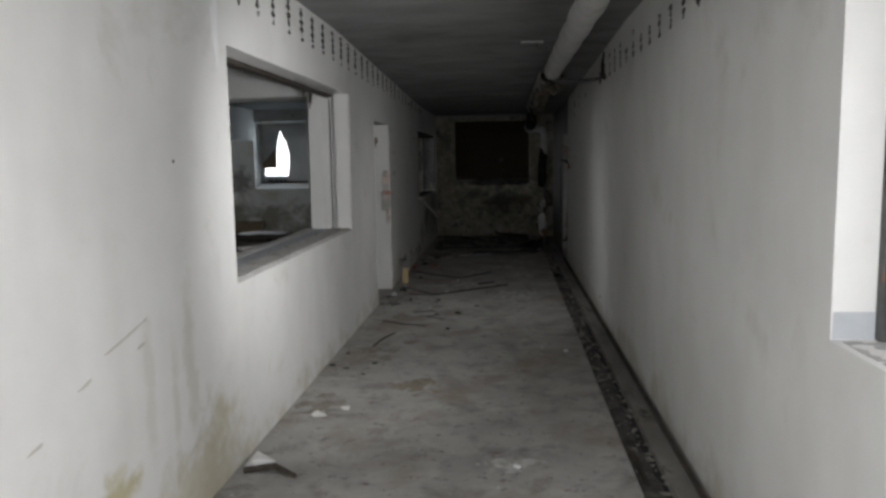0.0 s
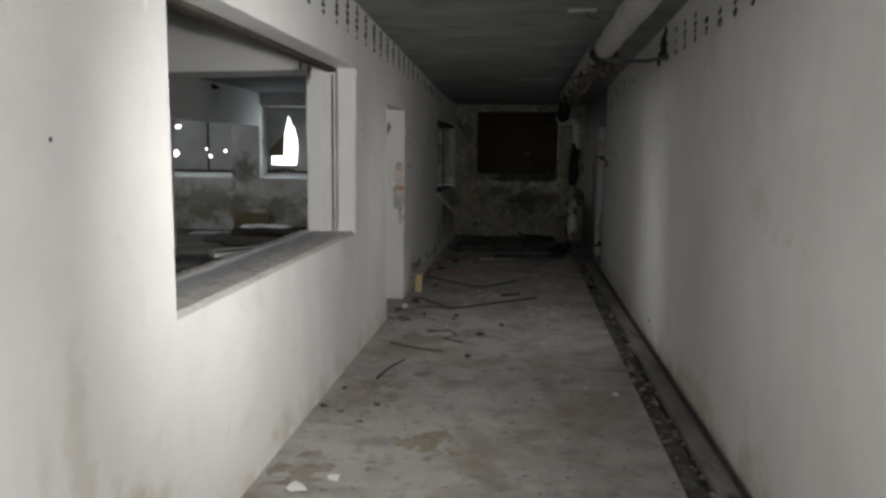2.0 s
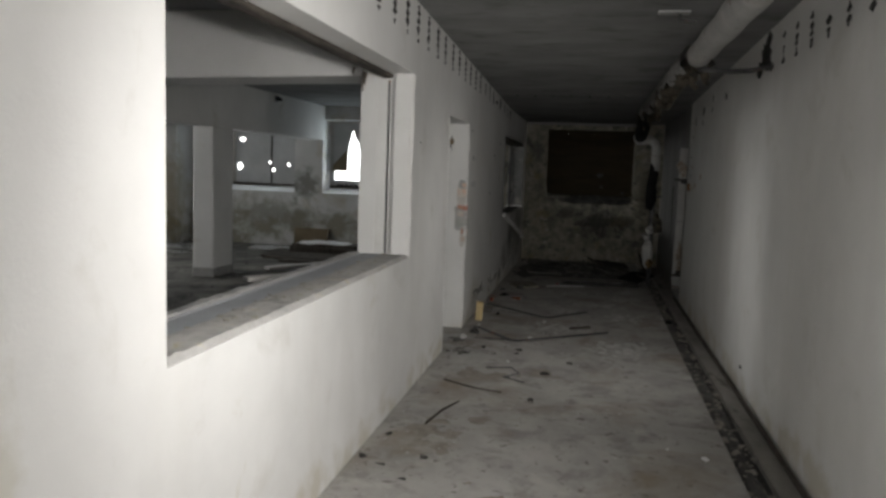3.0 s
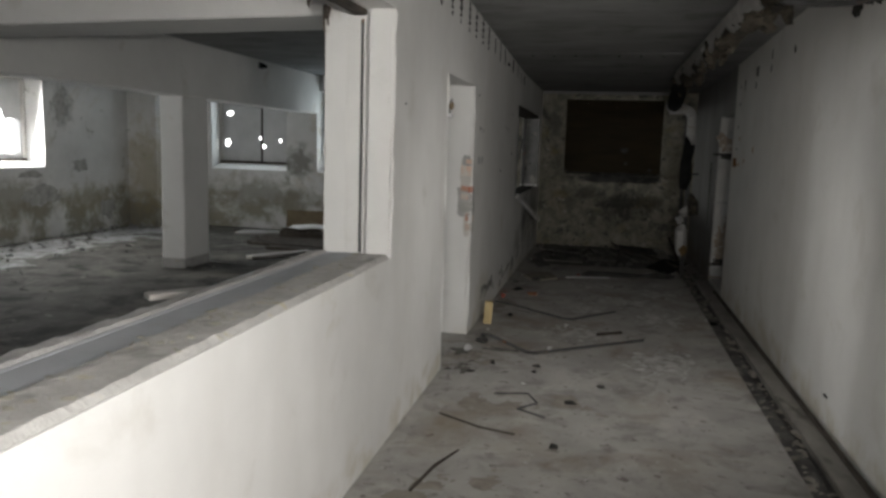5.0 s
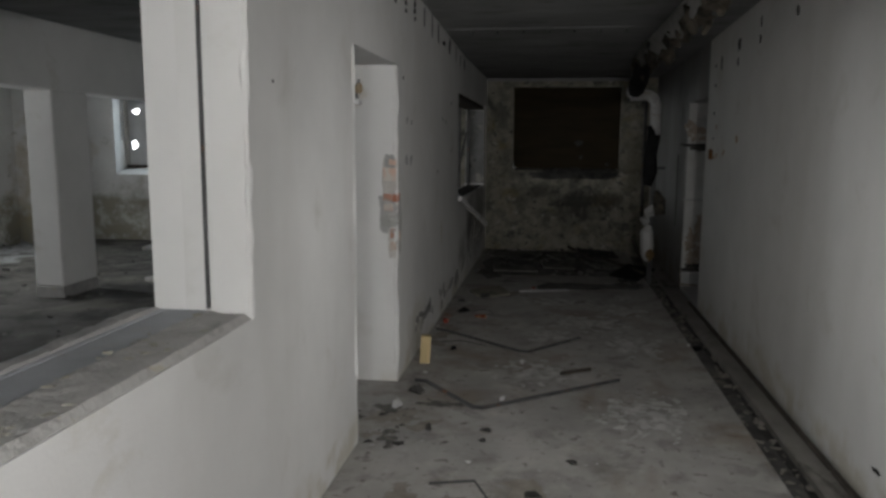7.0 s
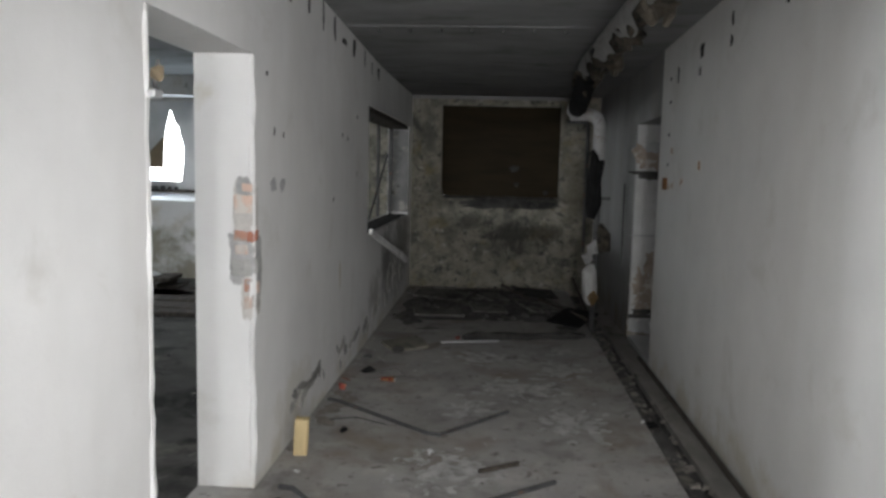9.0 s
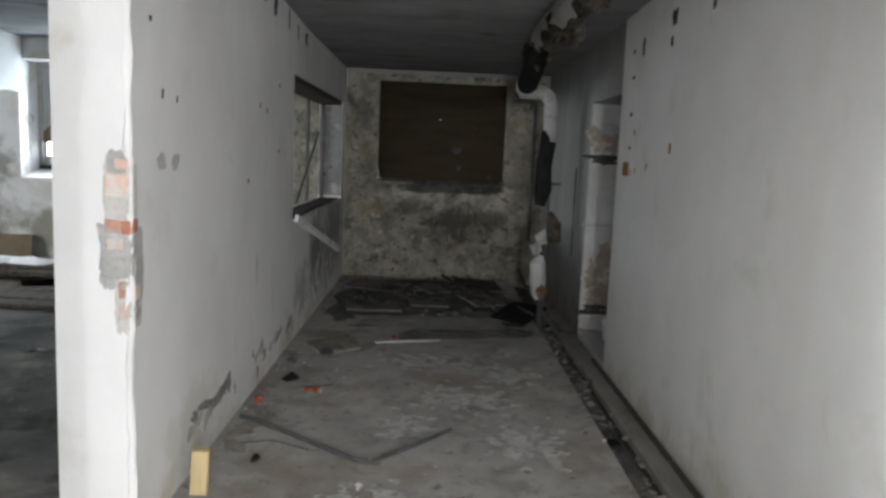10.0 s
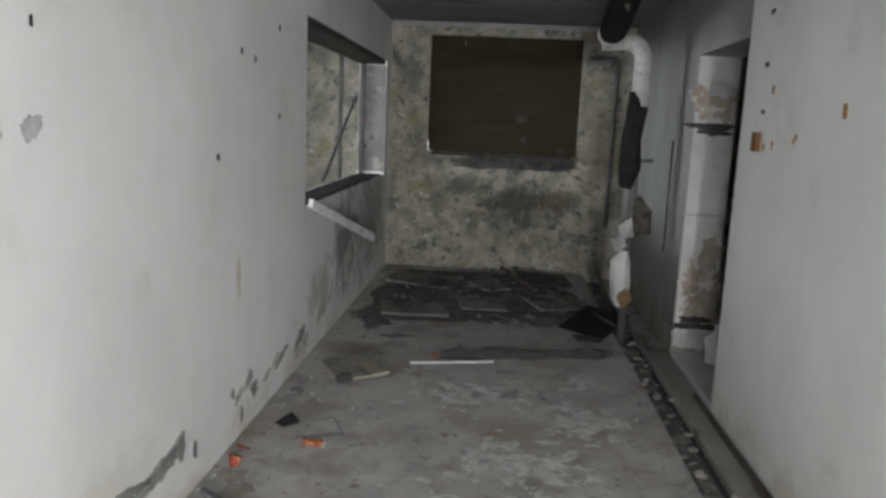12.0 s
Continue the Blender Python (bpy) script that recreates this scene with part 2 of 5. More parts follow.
BLACK = surface("black_plastic", greys(0.010, 0.022), 9, 0.9, 0.4, 60, spec=0.1)
RED = surface("red_wrapper", greys(0.14, 0.28, (1, 0.16, 0.09)), 18, 0.4, 0.3, 60, stain=[((0.6, 0.42, 0.1), 45, 0.56, 0.62), ((0.5, 0.48, 0.44), 38, 0.6, 0.66)])
ALU = surface("dull_metal_strip", greys(0.45, 0.6), 9, 0.45, 0.15, 80, metallic=0.4)


# ---- building helpers ----
def box(bm, x0, x1, y0, y1, z0, z1, m=None):
    vs = [bm.verts.new((x, y, z)) for z in (z0, z1) for y in (y0, y1) for x in (x0, x1)]
    for f in ((0, 2, 3, 1), (4, 5, 7, 6), (0, 1, 5, 4), (2, 6, 7, 3), (0, 4, 6, 2), (1, 3, 7, 5)):
        bm.faces.new([vs[i] for i in f])
    if m:
        bmesh.ops.transform(bm, matrix=m, verts=vs)
    return vs


def finish(name, bm, material, smooth=False):
    me = bpy.data.meshes.new(name)
    bmesh.ops.recalc_face_normals(bm, faces=bm.faces)
    bm.to_mesh(me)
    bm.free()
    me.materials.append(material)
    if smooth:
        for p in me.polygons:
            p.use_smooth = True
    return me


def part(name, bm, material, parent=None, label="", smooth=False):
    ob = new(name, finish(name, bm, material, smooth))
    ob.parent = parent
    return tagged(ob, label)


def thing(name, at, label, category, group="", kind=""):
    ob = new(name)
    ob.matrix_basis = at if isinstance(at, Matrix) else Matrix.Translation(at)
    ob.empty_display_size = 0.1
    return tagged(ob, label, category, group, kind)


def solid(name, bm, material, label, category, group="", kind="", smooth=False):
    return tagged(new(name, finish(name, bm, material, smooth)), label, category, group, kind)


def bevelled(bm, w, seg=1):
    bmesh.ops.bevel(bm, geom=list(bm.edges), offset=w, segments=seg, affect="EDGES", profile=0.6, clamp_overlap=True)
    return bm


def box_bm(x0, x1, y0, y1, z0, z1, bevel=0.0, m=None):
    bm = bmesh.new()
    box(bm, x0, x1, y0, y1, z0, z1, m)
    return bevelled(bm, bevel) if bevel else bm


def panel(axis, t0, t1, u0, u1, z0, z1, holes, step=0.0):
    """A wall slab in the plane across axis, from t0 to t1 thick, with holes (u0, u1, z0, z1) cut right through."""
    us = sorted({u0, u1, *[v for h in holes for v in h[:2] if u0 < v < u1]})
    zs = sorted({z0, z1, *[v for h in holes for v in h[2:] if z0 < v < z1]})
    bm, verts = bmesh.new(), {}

    def v(t, u, z):
        if (t, u, z) not in verts:
            verts[t, u, z] = bm.verts.new((t, u, z) if axis == "x" else (u, t, z))
        return verts[t, u, z]

    def full(i, j):
        if not (0 <= i < len(us) - 1 and 0 <= j < len(zs) - 1):
            return False
        cu, cz = (us[i] + us[i + 1]) / 2, (zs[j] + zs[j + 1]) / 2
        return not any(h[0] < cu < h[1] and h[2] < cz < h[3] for h in holes)

    for i in range(len(us) - 1):
        for j in range(len(zs) - 1):
            if not full(i, j):
                continue
            a, b, c, d = us[i], us[i + 1], zs[j], zs[j + 1]
            for t in (t0, t1):
                bm.faces.new([v(t, a, c), v(t, b, c), v(t, b, d), v(t, a, d)])
            for di, dj, p, q in ((-1, 0, (a, c), (a, d)), (1, 0, (b, c), (b, d)), (0, -1, (a, c), (b, c)), (0, 1, (a, d), (b, d))):
                if not full(i + di, j + dj):
                    bm.faces.new([v(t0, *p), v(t1, *p), v(t1, *q), v(t0, *q)])
    return bm


def structure(name, bm, material, label, category, smooth=False):
    return solid(name, bm, material, label, category, kind="structure", smooth=smooth)


# ---- structure ----
XL, XLI, XR, XRO = -1.385, -1.655, 0.96, 1.23
Y0, YB, HX = -1.6, 15.2, -8.3
TOP = 2.9
OPEN = (3.74, 6.68, 0.945, 2.155)
OPEN_REAR = (3.665, 6.755, 0.945, 2.155)
DOOR = (7.95, 8.97, -0.2, 1.98)
LWIN = (11.98, 14.95, 0.93, 2.02)
RDOOR = (11.70, 12.72, -0.2, 1.95)
RWIN = (0.75, 2.27, 1.02, 2.1)
structure("wall_left", panel("x", XLI, XL, Y0, YB, -0.2, TOP, [OPEN_REAR, DOOR, LWIN]), CORRIDOR, "white plastered corridor wall, stained and chipped near the floor", "wall")
structure("wall_right", panel("x", XR, XRO, Y0, RDOOR[0], -0.2, TOP, [RWIN]), CORRIDOR, "white plastered corridor wall with dark gouges under the ceiling", "wall")
# Grimy plaster; the shade round this end is put into its darker base.
GRIMY_SHADED = surface("grimy_shaded_plaster", greys(0.20, 0.31, WARM), 1.6, 0.9, 0.3, 70, stain=[((0.24, 0.23, 0.21), 2.2, 0.54, 0.72)], stretch=(1, 1, 0.4), base_band=((0.2, 0.18, 0.15), 0.2, 0.2, 2.0))
structure("wall_right_end", panel("x", XR + 0.003, XRO, RDOOR[0], YB, -0.2, TOP, [RDOOR]), GRIMY_SHADED, "grimy plaster wall round the side doorway, toned darker for shade", "wall")
structure("wall_back", panel("y", YB, YB + 0.5, XLI, 3.6, -0.2, TOP, [(-1.0, 0.48, 1.17, 2.3)]), MOULD, "plaster end wall covered in grey and black mould", "wall")
# Unseen wall behind the start; its opening is assumed, to admit light.
structure("wall_entrance", panel("y", Y0 - 0.3, Y0, HX - 0.5, 3.6, -0.2, TOP, [(-1.0, 0.6, 0.0, 2.2)]), CORRIDOR, "unseen plain plastered wall with an assumed entrance opening", "wall")
WIN_A, WIN_B = (-5.15, -4.03, 1.0, 2.37), (-7.1, -5.7, 1.0, 2.37)
structure("wall_hall_far", panel("y", YB, YB + 0.5, HX - 0.5, -3.2, -0.2, TOP, [WIN_A, WIN_B]), HALL_WALL, "flaking hall wall with dark rising damp and deep window recesses", "wall")
structure("wall_hall_end", panel("y", YB, YB + 0.5, -3.2, XLI, -0.2, TOP, []), MOULD, "mouldy end wall of the hall", "wall")
WIN_C, WIN_D = (11.64, 12.6, 1.03, 2.3), (9.85, 10.72, 1.03, 2.35)
structure("wall_hall_left", panel("x", HX - 0.5, HX, Y0, YB, -0.2, TOP, [WIN_C, WIN_D]), HALL_WALL, "flaking hall wall with dark rising damp below deep windows", "wall")
structure("wall_side_room", panel("x", 3.3, 3.6, Y0, YB, -0.2, TOP, []), PLASTER, "plain plastered wall of a side room", "wall")

# Corridor ceiling: drops slightly towards the end.
bm = bmesh.new()
prof = [(Y0, 2.64), (6.2, 2.64), (12.6, 2.42), (YB, 2.42)]
lo = [[bm.verts.new((x, y, z)) for y, z in prof] for x in (XL, XR)]
hi = [[bm.verts.new((x, y, TOP + 0.1)) for y, z in prof] for x in (XL, XR)]
for i in range(3):
    bm.faces.new([lo[0][i], lo[0][i + 1], lo[1][i + 1], lo[1][i]])
    bm.faces.new([hi[0][i], hi[1][i], hi[1][i + 1], hi[0][i + 1]])
    for k in (0, 1):
        bm.faces.new([lo[k][i], hi[k][i], hi[k][i + 1], lo[k][i + 1]])
for i in (0, 3):
    bm.faces.new([lo[0][i], lo[1][i], hi[1][i], hi[0][i]])
structure("ceiling", bm, CEILING, "low grey concrete corridor ceiling, stained", "ceiling")
structure("ceiling_hall", box_bm(HX, XLI, Y0, YB, 2.62, TOP), CEILING, "grey concrete ceiling of the hall", "ceiling")
structure("ceiling_side_room", box_bm(XRO, 3.3, Y0, YB, 2.62, TOP), CEILING, "plain concrete ceiling of a side room", "ceiling")

GUT = 0.625
structure("floor", box_bm(XLI, GUT, Y0 - 3, YB, -0.2, 0.0), FLOOR, "dirty grey concrete corridor floor with pale worn patches", "floor")
structure("floor_gutter", box_bm(GUT, XR + 0.01, Y0 - 3, YB, -0.2, -0.07), SOOT_AND_SHADE, "sunken drain channel in the floor filled with dirt", "floor")
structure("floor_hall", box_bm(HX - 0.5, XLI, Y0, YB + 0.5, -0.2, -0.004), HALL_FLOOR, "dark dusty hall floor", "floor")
structure("floor_side_room", box_bm(XR + 0.01, 3.6, Y0, YB, -0.2, -0.01), SIDE_FLOOR, "dusty floor of a side room", "floor")
structure("ground", box_bm(-400, 400, -400, 400, -0.6, -0.25), CONCRETE, "bare ground outside the building", "ground")

# Inner thickening round the long opening, with its grey sill.
bm = bmesh.new()
box(bm, -1.772, XLI - 0.002, OPEN_REAR[1] + 0.003, OPEN_REAR[1] + 0.5, 0.0, 2.6)
structure("opening_pier_far", bm, PLASTER, "plastered pier beside the long opening", "pier")
bm = bmesh.new()
box(bm, -1.772, XLI - 0.002, OPEN_REAR[0] - 0.5, OPEN_REAR[0] - 0.003, 0.0, 2.6)
structure("opening_pier_near", bm, PLASTER, "plastered pier beside the long opening", "pier")
structure("opening_lintel", box_bm(-1.745, XLI - 0.002, OPEN_REAR[0], OPEN_REAR[1], OPEN[3] + 0.06, 2.6), PLASTER, "plastered lintel over the long opening", "lintel")
structure("opening_parapet", box_bm(-1.745, XLI - 0.002, OPEN_REAR[0], OPEN_REAR[1], 0.0, OPEN[2] - 0.03), PLASTER, "plastered parapet under the long opening", "parapet")

for name_, y0, y1 in (("opening_jamb_far", OPEN[1], OPEN_REAR[1]), ("opening_jamb_near", OPEN_REAR[0], OPEN[0])):
    structure(name_, box_bm(-1.515, XL, y0, y1, OPEN[2], OPEN[3]), CORRIDOR, "plastered front leaf of the opening's rebated jamb", "jamb")

# Hall columns and beams.
bm = box_bm(HX, -1.75, 6.92, 7.4, 2.17, 2.62)
for v in bm.verts:
    if v.co.z < 2.5 and v.co.x < -5:
        v.co.z -= 0.14
structure("beam_cross", bevelled(bm, 0.01), PLASTER, "white plastered ceiling beam across the hall", "beam")
structure("beam_long", box_bm(-5.40, -5.105, 7.405, YB, 1.99, 2.62, 0.01), PLASTER, "white plastered ceiling beam along the hall", "beam")
structure("hall_column", box_bm(-5.395, -5.10, 10.97, 11.52, 0.11, 1.99, 0.012), PLASTER, "square white plastered column with a chipped foot", "column")
structure("hall_column_foot", box_bm(-5.398, -5.097, 10.967, 11.523, -0.004, 0.11, 0.006), CONCRETE, "bare chipped foot of the hall column", "column")
structure("hall_pilaster", box_bm(HX, -7.98, 10.78, 11.26, -0.004, 2.62, 0.01), HALL_WALL, "plastered wall pilaster between two windows", "pilaster")
structure("hall_corner_pier", box_bm(HX, -7.75, 14.55, YB, -0.004, 2.62, 0.01), HALL_WALL, "stained plaster pier in the hall corner", "pier")

# Pipe along the corridor ceiling.
def tube(bm, pts, r, seg=16, wob=0.0):
    rings = []
    for i, p in enumerate(pts):
        p = Vector(p)
        d = (Vector(pts[min(i + 1, len(pts) - 1)]) - Vector(pts[max(i - 1, 0)])).normalized()
        a = d.orthogonal().normalized() if abs(d.z) > 0.9 else d.cross(Vector((0, 0, 1))).normalized()
        b = d.cross(a)
        rr = r[i] if isinstance(r, (list, tuple)) else r
        rings.append([bm.verts.new(p + (a * math.cos(k * math.tau / seg) + b * math.sin(k * math.tau / seg)) * rr * (1 + wob * noise.noise(p * 9 + Vector((k, 0, 0))))) for k in range(seg)])
    for r0, r1 in zip(rings, rings[1:]):
        for k in range(seg):
            bm.faces.new([r0[k], r0[(k + 1) % seg], r1[(k + 1) % seg], r1[k]])
    bm.faces.new(rings[0]), bm.faces.new(rings[-1][::-1])
    return bm


RNG = random.Random(7)


def chunk(bm, at, size, flat=0.6, n=11, rng=RNG):
    """An irregular broken piece: the hull of a few random points."""
    vs = []
    for _ in range(n):
        v = Vector([rng.gauss(0, 1) for _ in range(3)]).normalized() * rng.uniform(0.75, 1.0)
        vs.append(bm.verts.new(Vector(at) + Vector((v.x * size, v.y * size * rng.uniform(0.6, 1), (v.z + 0.8) * size * flat))))
    geom = bmesh.ops.convex_hull(bm, input=vs)
    loose = [v for v in vs if v.is_valid and not v.link_faces]
    bmesh.ops.delete(bm, geom=loose, context="VERTS")


def one_chunk(size, flat=0.6, seed=0, n=12):
    bm = bmesh.new()
    chunk(bm, (0, 0, 0), size, flat, n, random.Random(seed))
    return bm


def ground_patch(x0, x1, y0, y1, z, amp, step, seed, ragged=0.25, scale=5.0):
    """A shallow heap with an uneven top, that thins out into the floor at a ragged edge."""
    bm = bmesh.new()
    nx, ny = max(2, int((x1 - x0) / step)), max(2, int((y1 - y0) / step))
    g = []
    for i in range(nx + 1):
        row = []
        for j in range(ny + 1):
            x, y = x0 + (x1 - x0) * i / nx, y0 + (y1 - y0) * j / ny
            p = Vector((x * scale, y * scale, seed))
            e = min(i / nx, 1 - i / nx) * (x1 - x0), min(j / ny, 1 - j / ny) * (y1 - y0)
            d = min(1.0, min(e) / ragged)
            h = amp * (0.55 + 0.6 * noise.noise(p) + 0.35 * noise.noise(p * 2.7)) * d - (1 - d) * 0.02 - 0.25 * amp * (noise.noise(p * 0.35) + 0.3)
            row.append(bm.verts.new((x, y, z + h)))
        g.append(row)
    for i in range(nx):
        for j in range(ny):
            bm.faces.new([g[i][j], g[i + 1][j], g[i + 1][j + 1], g[i][j + 1]])
    return bm


def tube_at(pts, r, seg=10, wob=0.0):
    return tube(bmesh.new(), pts, r, seg, wob)


def blob(rx, rz, depth, seed, n=14, torn=0.22, square=1.0, lump=0.45):
    """A ragged flat spot in the x-z plane, depth thick along y, its rim torn at two scales."""
    bm = bmesh.new()
    n *= 3
    ring = []
    for k in range(n):
        a = k * math.tau / n
        c, s = math.cos(a), math.sin(a)
        c, s = math.copysign(abs(c) ** square, c), math.copysign(abs(s) ** square, s)
        w = 0.85 + lump * noise.noise(Vector((c * 1.6, s * 1.6, seed * 1.37))) + torn * noise.noise(Vector((c * 6, s * 6, seed * 2.11)))
        ring.append((c * rx * w, s * rz * w))
    f = [bm.verts.new((x, 0, z)) for x, z in ring]
    k = [bm.verts.new((x, depth, z)) for x, z in ring]
    bm.faces.new(f), bm.faces.new(k[::-1])
    for i in range(n):
        bm.faces.new([f[i], k[i], k[(i + 1) % n], f[(i + 1) % n]])
    return bm


def scatter_patch(cx, cy, rx, ry, z, amp, step, seed, scale=4.0):
    """A thin irregular patch of dirt on the floor: only where it rises above the floor is it seen."""
    bm = bmesh.new()
    nx, ny = int(2 * rx / step), int(2 * ry / step)
    g = []
    for i in range(nx + 1):
        row = []
        for j in range(ny + 1):
            u, v = 2 * i / nx - 1, 2 * j / ny - 1
            x, y = cx + u * rx, cy + v * ry
            p = Vector((x * scale, y * scale, seed))
            h = 0.35 - math.hypot(u, v) + 0.75 * noise.noise(p) + 0.4 * noise.noise(p * 2.6) + 0.25 * noise.noise(p * 6)
            row.append(bm.verts.new((x, y, z + max(-0.02, min(1.0, h) * amp))))
        g.append(row)
    for i in range(nx):
        for j in range(ny):
            bm.faces.new([g[i][j], g[i + 1][j], g[i + 1][j + 1], g[i][j + 1]])
    return bm


def cut_sheet(w, h, holes, thick=0.012):
    """A sheet in the x-z plane with its lower left corner at the origin and holes, each a ring of (x, z)."""
    bm = bmesh.new()
    edges = []
    for ring in [[(0, 0), (w, 0), (w, h), (0, h)], *holes]:
        vs = [bm.verts.new((x, 0, z)) for x, z in ring]
        edges += [bm.edges.new((vs[i], vs[(i + 1) % len(vs)])) for i in range(len(vs))]
    bmesh.ops.triangle_fill(bm, edges=edges, use_beauty=True, use_dissolve=False)
    faces = list(bm.faces)
    ext = bmesh.ops.extrude_face_region(bm, geom=faces)
    bmesh.ops.translate(bm, vec=(0, thick, 0), verts=[g for g in ext["geom"] if isinstance(g, bmesh.types.BMVert)])
    return bm


def hole(cx, cz, rx, rz, seed, n=11):
    rng = random.Random(seed)
    return [(cx + math.cos(k * math.tau / n) * rx * rng.uniform(0.65, 1.15), cz + math.sin(k * math.tau / n) * rz * rng.uniform(0.65, 1.15)) for k in range(n)]


# ---- the long opening ----
sill = thing("opening_sill", (0, 0, 0), "wide grey sill of the opening, worn and strewn with plaster crumbs", "sill")
part("sill_lip", box_bm(-1.825, -1.725, OPEN_REAR[0], OPEN_REAR[1], OPEN[2] - 0.028, OPEN[2] + 0.006, 0.006), GREY_PAINT, sill, "worn grey lip")
part("lip_rubble", ground_patch(-1.822, -1.73, OPEN[0], OPEN_REAR[1], OPEN[2] + 0.008, 0.014, 0.02, 31.0, 0.02, 12), CONCRETE, sill, "pale mortar rest on the lip")
part("sill_channel", box_bm(-1.723, -1.585, OPEN_REAR[0] + 0.002, OPEN_REAR[1] - 0.002, OPEN[2] + 0.001, OPEN[2] + 0.005, 0.001), GREY_PAINT, sill, "grey painted channel")
part("sill_screed", ground_patch(-1.583, -1.387, OPEN[0] + 0.002, OPEN[1] - 0.002, OPEN[2] + 0.016, 0.009, 0.02, 3.0, 0.012, 14), SCREED, sill, "rough bare concrete screed")
bm = bmesh.new()
for _ in range(170):
    chunk(bm, (RNG.uniform(-1.59, -1.41), RNG.uniform(OPEN[0] + 0.05, OPEN[1] - 0.05), OPEN[2] + 0.014), RNG.choice((0.006, 0.008, 0.012, 0.016, 0.024)), 0.28, 9)
solid("plaster_crumbs", bm, surface("yellowed_plaster", greys(0.34, 0.50, (1, 0.95, 0.80)), 14, 0.95, 0.5, 90), "pale plaster crumbs lying on the grey sill", "rubble", kind="stuff")
frame_rest = thing("opening_frame_remnant", (0, 0, 0), "rotten dark timber frame remnant, with dark strips as jamb groove shade", "frame")
part("head_timber", box_bm(-1.60, -1.525, OPEN[0], OPEN[1], OPEN[3] - 0.03, OPEN[3] - 0.002, 0.008), DARK_WOOD, frame_rest)
part("head_batten", box_bm(-1.735, -1.66, OPEN[0], OPEN[1], OPEN[3] + 0.038, OPEN[3] + 0.056, 0.004), DARK_WOOD, frame_rest)
# Thin dark strips in the rebates, painted as the shade of the jamb groove.
part("jamb_timber", box_bm(-1.580, -1.566, OPEN_REAR[1] - 0.010, OPEN_REAR[1] - 0.001, OPEN[2] + 0.012, OPEN[3] - 0.036, 0.002), STEEL, frame_rest)
part("jamb_timber", box_bm(-1.580, -1.566, OPEN_REAR[0] + 0.001, OPEN_REAR[0] + 0.010, OPEN[2] + 0.012, OPEN[3] - 0.036, 0.002), STEEL, frame_rest)
for i, (dy, ln) in enumerate(((0.06, 0.09), (0.11, 0.13), (0.3, 0.05))):
    part("hanging_splinter", tube_at([(-1.70, OPEN[1] - dy, OPEN[3]), (-1.705, OPEN[1] - dy - 0.01, OPEN[3] - ln * 0.6), (-1.70, OPEN[1] - dy - 0.012, OPEN[3] - ln)], [0.012, 0.008, 0.003], 6), DARK_WOOD, frame_rest)

# ---- gouges, holes and stains on the walls ----
# Holes and gouges are raised dark spots, their inner shade put into the colour.
def wall_marks(name, x, face, spots, material, label, category, group):
    """Ragged spots on a corridor wall: rows of (y, z, half width, half height)."""
    for i, (y, z, ry, rz) in enumerate(spots):
        bm = blob(ry, rz, 0.02, i * 3 + int(y * 10), 14, 0.35, 0.55)
        ob = solid(name, bm, material, label, category, group)
        ob.matrix_basis = pose(x + face * 0.003, y, z, 0, 0, 90) if face > 0 else pose(x + face * 0.003, y, z, 0, 0, -90)


def chiselled_slot(y, x, face, top, foot, half, seed):
    """One chiselled mark in the wall: a raised upright strip, dark for the slot's shade, whose two edges are torn and
    pinched, as a single mesh.
    """
    bm = bmesh.new()
    n = max(4, int((top - foot) / 0.009))
    rows = []
    for k in range(n + 1):
        z = top + (foot - top) * k / n
        wide = half * (0.62 + 0.42 * math.sin(k * 1.15 + seed) + 0.5 * noise.noise(Vector((k * 0.6, seed * 1.7, 0)))) * (0.45 if k in (0, n) else 1.0)
        wide = max(0.005, wide)
        mid = 0.012 * noise.noise(Vector((k * 0.3, seed * 2.9, 4.0)))
        rows.append([bm.verts.new(p) for p in ((mid - wide, 0, z), (mid + wide * 0.9, 0, z + 0.003), (mid + wide * 0.9, 0.02, z + 0.003), (mid - wide, 0.02, z))])
    for r0, r1 in zip(rows, rows[1:]):
        for j in range(4):
            bm.faces.new([r0[j], r0[(j + 1) % 4], r1[(j + 1) % 4], r1[j]])
    bm.faces.new(rows[0]), bm.faces.new(rows[-1][::-1])
    ob = solid("wall_gouge", bm, SOOT_AND_SHADE, "ragged slot under the ceiling, its shade painted dark", "gouge", "gouges under the ceiling")
    ob.matrix_basis = pose(x + face * 0.003, y, 0, 0, 0, 90 * face)


grng = random.Random(41)
for i in range(24):
    y = 2.375 + 0.3125 * i
    top = 2.605 - max(0.0, y - 6.6) * 0.029
    foot = 2.40 - max(0.0, y - 5.0) * 0.013
    y += grng.uniform(-0.015, 0.015)
    chiselled_slot(y, XL, 1, top, foot + 0.03, grng.uniform(0.038, 0.05), i)
    chiselled_slot(y + 0.006, XL, 1, foot + 0.016, foot - 0.014, 0.032, i + 90)
slots = [(9.95, 2.42, 0.02, 0.07), (10.3, 2.40, 0.018, 0.10), (10.62, 2.40, 0.03, 0.08), (10.95, 2.36, 0.09, 0.02), (11.3, 2.37, 0.05, 0.06), (11.75, 2.36, 0.02, 0.07), (12.1, 2.34, 0.02, 0.06), (12.45, 2.33, 0.05, 0.05)]
wall_marks("wall_gouge", XL, 1, slots, SOOT_AND_SHADE, "slot in the plaster under the ceiling, its shade painted dark", "gouge", "gouges under the ceiling")
